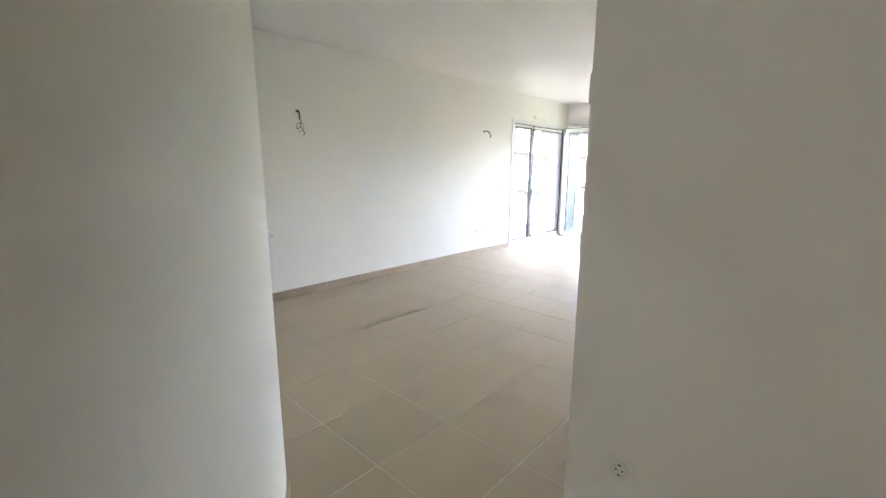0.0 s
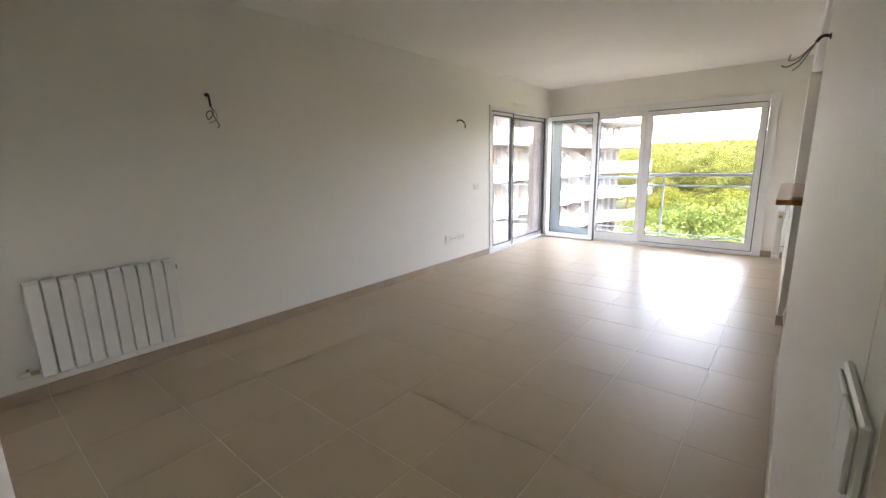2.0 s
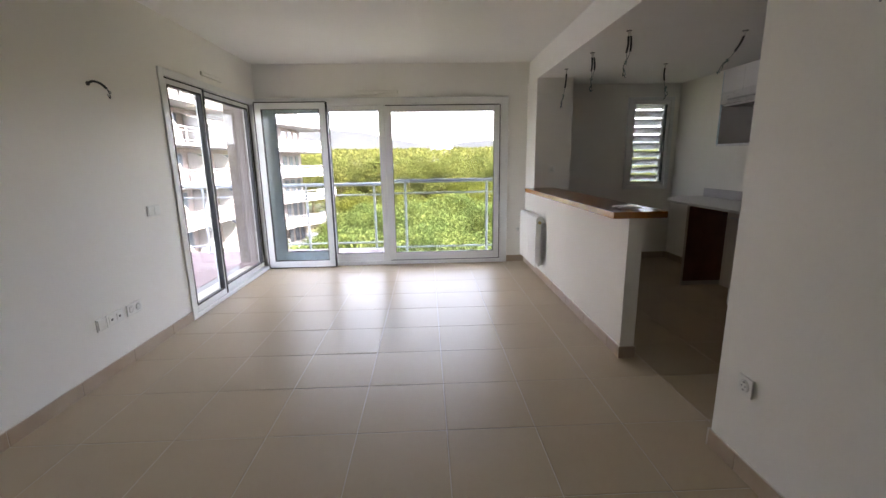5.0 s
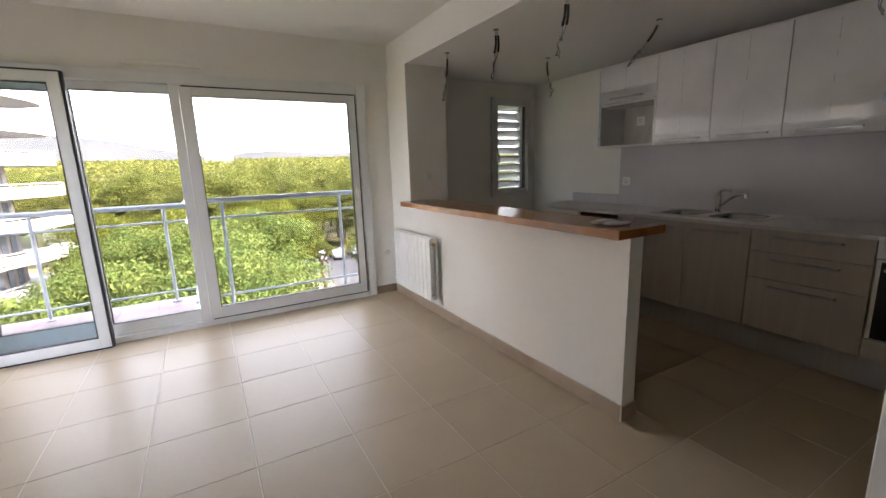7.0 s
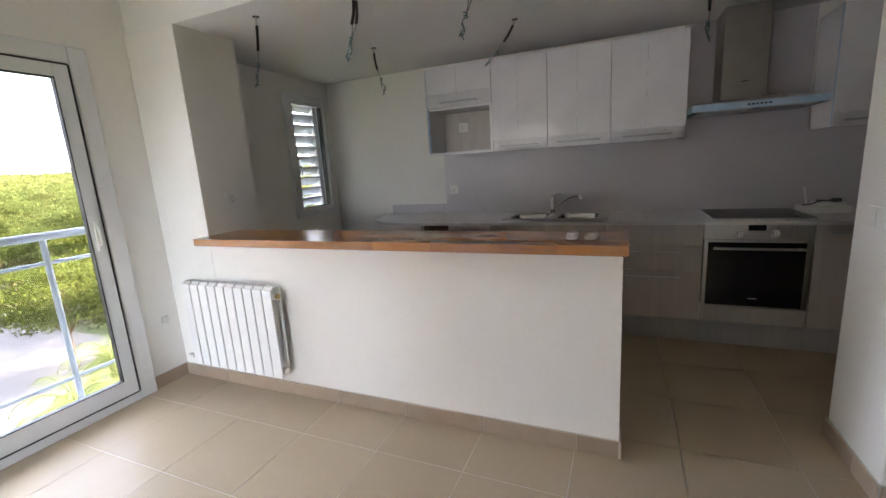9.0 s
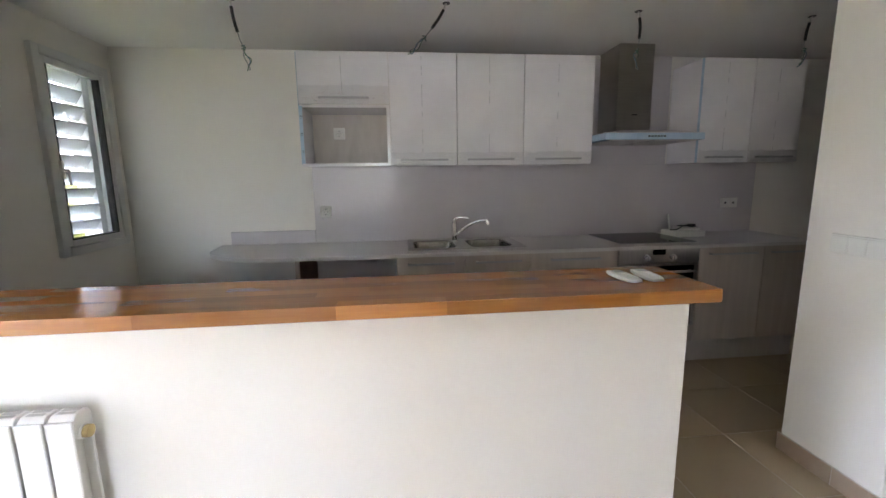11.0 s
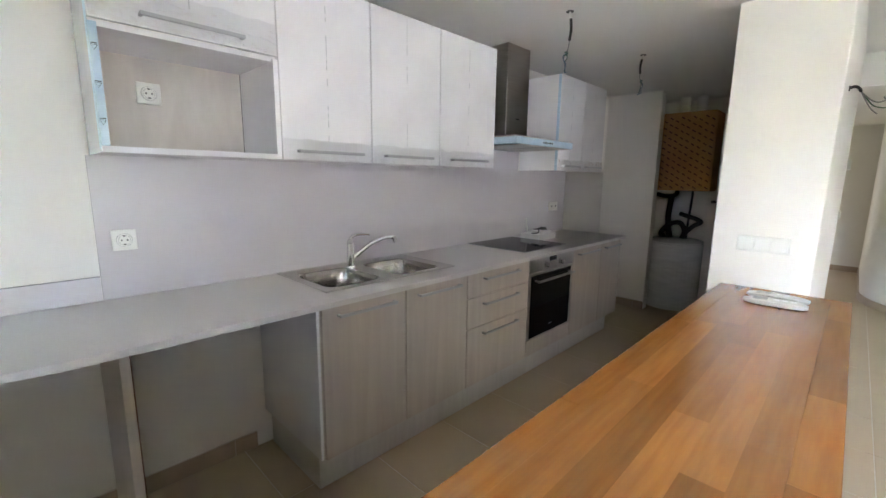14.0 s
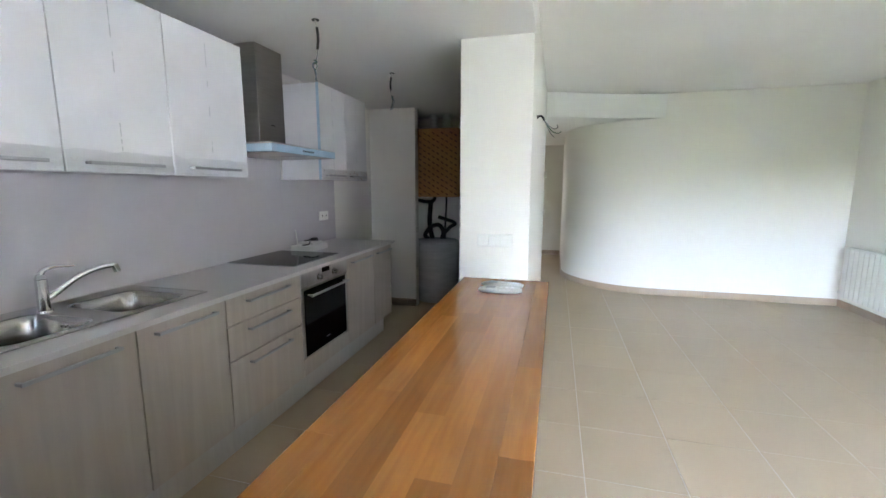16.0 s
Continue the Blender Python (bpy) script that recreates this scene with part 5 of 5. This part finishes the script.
kinds = [tree("tall park pine with yellow-green crown", (2.0, 68, ZG), 3.8, 4.6, 9.0, LEAF_A, 11, 15000, .13, 120),
         tree("tall park tree with yellowing crown", (-4, 70, ZG), 3.9, 4.8, 9.0, LEAF_B, 12, 15000, .13, 120),
         tree("dense green broadleaf tree below the balcony", (-1, 26, ZG), 3.0, 4.4, 5.6, LEAF_C, 13, 20000, .10, 75),
         tree("slender bright young tree beside the car park", (8.2, 46.9, ZG), 3.4, 1.5, 2.6, LEAF_A, 14, 8000, .07, 40),
         tree("wide park pine with thinning crown", (21, 52, ZG), 4.6, 4.9, 8.2, LEAF_A, 15, 15000, .12, 110),
         tree("small shrub thicket below the balcony", (-0.5, 17.0, ZG), 1.2, 3.0, 3.6, LEAF_C, 16, 20000, .06, 120),
         tree("distant park pine with yellow-green crown", (-12, 86, ZG), 3.6, 4.8, 9.2, LEAF_A, 17, 7500, .17, 80),
         tree("distant park tree with yellowing crown", (-4, 84, ZG), 3.6, 4.9, 9.2, LEAF_B, 18, 7500, .17, 80),
         tree("dark olive pine between the shrubs and the park", (3.0, 46, ZG), 3.6, 4.2, 6.2, LEAF_D, 19, 15000, .11, 110)]
rng = random.Random(99)
spots = [(x, y, k, z) for x, y, k, z in [(-5.5, 25.5, 2, 1.15), (-0.8, 28.5, 2, 1.1), (-8.0, 34, 2, 1.0), (-2.8, 37, 2, 1.1), (-7, 42, 2, 1.1), (1.5, 43, 2, 1.12), (4, 61, 8, 1.05), (-8.5, 48, 8, 1.0), (-5.5, 16.5, 5, 1), (3.4, 20.5, 5, 1), (-10, 26, 2, 1),
         (1.5, 56, 8, 1.0), (-4.5, 50, 8, 1), (5.0, 66, 8, 1.15), (11.5, 68, 8, 1.1), (20.5, 47, 8, 1.1), (21.0, 27, 2, 1), (25, 42, 8, 1), (20, 56, 8, 1.1), (13.2, 41, 8, .9), (16.5, 37, 8, .95), (-1.5, 63, 4, 1.1)]]
for gy in range(9):
    y0 = (50, 57, 71, 76, 83, 91, 100, 110, 122)[gy]
    for gx in range(19):
        x = (gx - 7.5) * (5.6 + .5 * gy) + rng.uniform(-1.6, 1.6)
        y = y0 + rng.uniform(-2, 2)
        if abs(math.atan2(x, y)) > .85 or (gy < 2 and -8 < x < 19) or (x / y < -.13 and y < 80):
            continue
        k = rng.choice((0, 1, 0, 4)) if gy < 3 else rng.choice((6, 7, 6))
        spots.append((x, y, k, (11.6 + .036 * math.hypot(x, y)) / 13.7))
for x, y, k, s in spots:
    s *= rng.uniform(.93, 1.03)
    copy_thing(kinds[k], Matrix.Translation((x, y, ZG)) @ pose(0, 0, 0, 0, 0, rng.uniform(0, 360)) @ Matrix.Diagonal((s, s, s * rng.uniform(.95, 1.0), 1)))



PALMS = ((6.2, 25.0, ZG), (9.4, 28.5, ZG), (-10.5, 50.0, ZG))


def palm(label, at, seed):
    """A palm: ringed trunk and arching fronds, each with two rows of leaflets."""
    rng = random.Random(seed)
    e = thing("palm_tree", (0, 0, 0), label, "tree", "palms below the balcony")
    bm = bmesh.new()
    tube(bm, [(0, 0, -.2), (.05, 0, 2.1), (0, .05, 4.1)], (.3, .22), 10)
    part("trunk", bm, BARK, e, smooth=True)
    for k in range(30):
        a = k * 2.39996
        tilt = radians(74 - 3.2 * k + rng.uniform(-6, 6))
        length = rng.uniform(2.3, 2.9)
        spine = [Vector((0, 0, 4.1))]
        ang = tilt
        for i in range(12):
            spine.append(spine[-1] + Vector((math.cos(ang) * math.cos(a), math.cos(ang) * math.sin(a), math.sin(ang))) * length / 12)
            ang -= radians(7.5 + 2 * i * .4)
        bm = bmesh.new()
        tube(bm, spine, (.03, .008), 5, 1)
        side = Vector((-math.sin(a), math.cos(a), 0))
        for i in range(2, 13):
            for h in (0, .5):
                p = spine[i - 1].lerp(spine[i], h)
                d = (spine[i] - spine[i - 1]).normalized()
                ll = .55 * math.sin(math.pi * min(1, (i + h) / 14.5)) + .1
                for sg in (-1, 1):
                    tip = p + side * sg * ll + d * ll * .45 - Vector((0, 0, .3 * ll + rng.uniform(0, .06)))
                    v = [bm.verts.new(q) for q in (p - d * .022, p + d * .022, tip)]
                    bm.faces.new(v)
        part("frond", bm, LEAF_P, e)
    e.matrix_basis = Matrix.Translation(at) @ pose(0, 0, 0, 0, 0, rng.uniform(0, 360))


for k, (x, y, z) in enumerate(PALMS):
    palm("pale green palm with arching fronds among the shrubs", (x, y, z), k + 5)

# far woods and hills
r = np.random.RandomState(4)
n = 90000
px = r.uniform(-330, 380, n)
py = 128 + r.rand(n) ** 1.5 * 340
pz = ZG + 14.2 + (py - 128) * .034 + 1.6 * np.sin(px * .16) * np.cos(py * .13) - np.abs(r.normal(size=n)) * 3.2
pos = np.stack([px, py, pz], 1)
d = r.normal(size=(n, 3))
d[:, 2] = np.abs(d[:, 2]) + .2
d /= np.linalg.norm(d, axis=1)[:, None]
a = np.cross(d, r.normal(size=(n, 3)))
a /= np.linalg.norm(a, axis=1)[:, None]
b = np.cross(d, a)
s = (.5 * (.6 + .9 * r.rand(n)) * (py / 150))[:, None]
v = np.stack([pos - a * s, pos + b * s * .6, pos + a * s, pos - b * s * .6], 1).reshape(-1, 3)
me = bpy.data.meshes.new("far_woods")
me.from_pydata(v.tolist(), [], np.arange(n * 4).reshape(-1, 4).tolist())
me.materials.append(LEAF_B)
tagged(new("far_woods", me), "distant yellow-green tree canopy", kind="stuff")


def hills(name, y, x0, x1, peaks, seed, label):
    """A ridge: a strip of ground rising to an uneven crest."""
    bm = bmesh.new()
    n, m = 150, 8
    g = []
    for i in range(n + 1):
        x = x0 + (x1 - x0) * i / n
        h = 42 + sum(p * math.exp(-((x - c) / w) ** 2) for c, w, p in peaks) + 5 * noise.noise(Vector((x * .012, seed, 0))) + 2 * noise.noise(Vector((x * .05, seed, 3)))
        g.append([bm.verts.new((x, y + j * 60, ZG + (max(h, 0) + 11) * math.sin(j / m * math.pi / 2) + (3 * noise.noise(Vector((x * .03, j, seed))) if 0 < j < m else 0))) for j in range(m + 1)])
    for i in range(n):
        for j in range(m):
            bm.faces.new((g[i][j], g[i + 1][j], g[i + 1][j + 1], g[i][j + 1]))
    structure(name, bm, HILL, label, smooth=True)


hills("backdrop", 520, -900, 1300, [(-270, 130, 42), (-120, 60, 9), (20, 45, -6), (150, 60, 2), (270, 90, -2), (700, 200, 6)], 2, "hazy blue-green wooded hills")


def house(x, y, w, d, h, label):
    e = thing("house", (x, y, ZG), label, "building")
    part("wall", cubes((x - w / 2, x + w / 2, y - d / 2, y + d / 2, ZG, h)), WHITEWALL, e)
    part("roof", cubes((x - w / 2 - .4, x + w / 2 + .4, y - d / 2 - .4, y + d / 2 + .4, h, h + .5)), WHITEWALL if w > 14 else ROOF, e)
    for k in range(int(w / 4)):
        for q in (2.8, 5.8):
            part("window", cubes((x - w / 2 + 1 + k * 4, x - w / 2 + 3 + k * 4, y - d / 2 - .05, y - d / 2 - .01, h - q, h - q + 1.5)), WINDARK, e)


house(12.5, 300, 9, 10, 12.8, "distant white flat-roofed building above the trees")
house(5.5, 305, 7, 10, 11.2, "distant white lower building above the trees")
for k in range(26):
    rr = random.Random(k + 60)
    x, y = rr.uniform(-420, -120), rr.uniform(560, 760)
    hh = ZG + 20 + (y - 520) * .12
    house(x, y, 9, 8, hh + 6, "distant small house on the hillside")


def car(at, turn):
    e = thing("car", (0, 0, 0), "small pale car parked below the trees", "car", "cars in the car park")
    bm = bmesh.new()
    prof = [(-2, .35), (-2.05, .75), (-1.3, .9), (-.8, 1.4), (.7, 1.42), (1.4, .95), (2.05, .8), (2.1, .35)]
    lo = [bm.verts.new((x, -.8, z)) for x, z in prof]
    hi = [bm.verts.new((x, .8, z)) for x, z in prof]
    bm.faces.new(lo), bm.faces.new(hi[::-1])
    for i in range(len(prof)):
        j = (i + 1) % len(prof)
        bm.faces.new((lo[i], hi[i], hi[j], lo[j]))
    part("body", bm, CARPAINT, e, bevel=.08, seg=2)
    part("side_window", cubes((-.75, .9, -.81, .81, .95, 1.3)), WINDARK, e, bevel=.03)
    for x in (-1.3, 1.3):
        for y in (-.72, .72):
            bm = bmesh.new()
            cyl(bm, (x, y - .1, .32), (x, y + .1, .32), .32, n=18)
            part("wheel", bm, GASKET, e)
    e.matrix_basis = Matrix.Translation(at) @ pose(0, 0, 0, 0, 0, turn)


for k in range(4):
    car((8.5 + k * 2.7, 62.5 + .2 * k, ZG + .05), 88)

# ---- floor tiles ----


def tile_mesh(w, h, t=0.006):
    bm = bmesh.new()
    box(bm, -w / 2, w / 2, -h / 2, h / 2, -t, 0)
    bmesh.ops.bevel(bm, geom=[e for e in bm.edges if all(v.co.z > -1e-4 for v in e.verts)], offset=0.0012, segments=1, affect="EDGES")
    me = bpy.data.meshes.new("floor_tile")
    bm.to_mesh(me)
    bm.free()
    me.materials.append(TILE)
    return me


G = 0.0036
shared = {}
rng = random.Random(21)
for i in range(-8, 6):
    for j in range(-14, 12):
        x0, x1 = GX + i * P, GX + (i + 1) * P
        y0, y1 = GY + j * P, GY + (j + 1) * P
        x0, x1, y0, y1 = max(x0, XW), min(x1, XE), max(y0, -3.2), min(y1, YN)
        if x1 - x0 < .02 or y1 - y0 < .02 or (x1 < -0.9 and y1 < 0.4) or (x0 > 1.3 and y1 < 1.4):
            continue
        w, h = round(x1 - x0 - G, 4), round(y1 - y0 - G, 4)
        if (w, h) not in shared:
            shared[(w, h)] = tile_mesh(w, h)
        t = new("floor_tile", shared[(w, h)])
        t.parent = floor
        t.location = Vector(((x0 + x1) / 2, (y0 + y1) / 2, rng.uniform(-0.0003, 0.0003))) - AT["floor"]

# terrace tiles
shared = {}
for i in range(28):
    for j in range(19):
        x, y = -5.25 + i * .34, 3.1 + j * .34
        if (y < 8.3 and x > -3.9) or x > -2.1:
            continue
        if "t" not in shared:
            bm = cubes((-.1675, .1675, -.1675, .1675, -.006, 0))
            me = bpy.data.meshes.new("terrace_tile")
            bm.to_mesh(me)
            bm.free()
            me.materials.append(TERRA)
            shared["t"] = me
        if y + .17 > 9.45 or (y < 8.3 and x + .17 > -3.905) or (y - .17 < 8.365 and x + .17 > -3.905):
            continue
        t = new("terrace_tile", shared["t"])
        t.parent = bal
        t.location = Vector((x, y, ZB)) - AT["balcony_floor"]
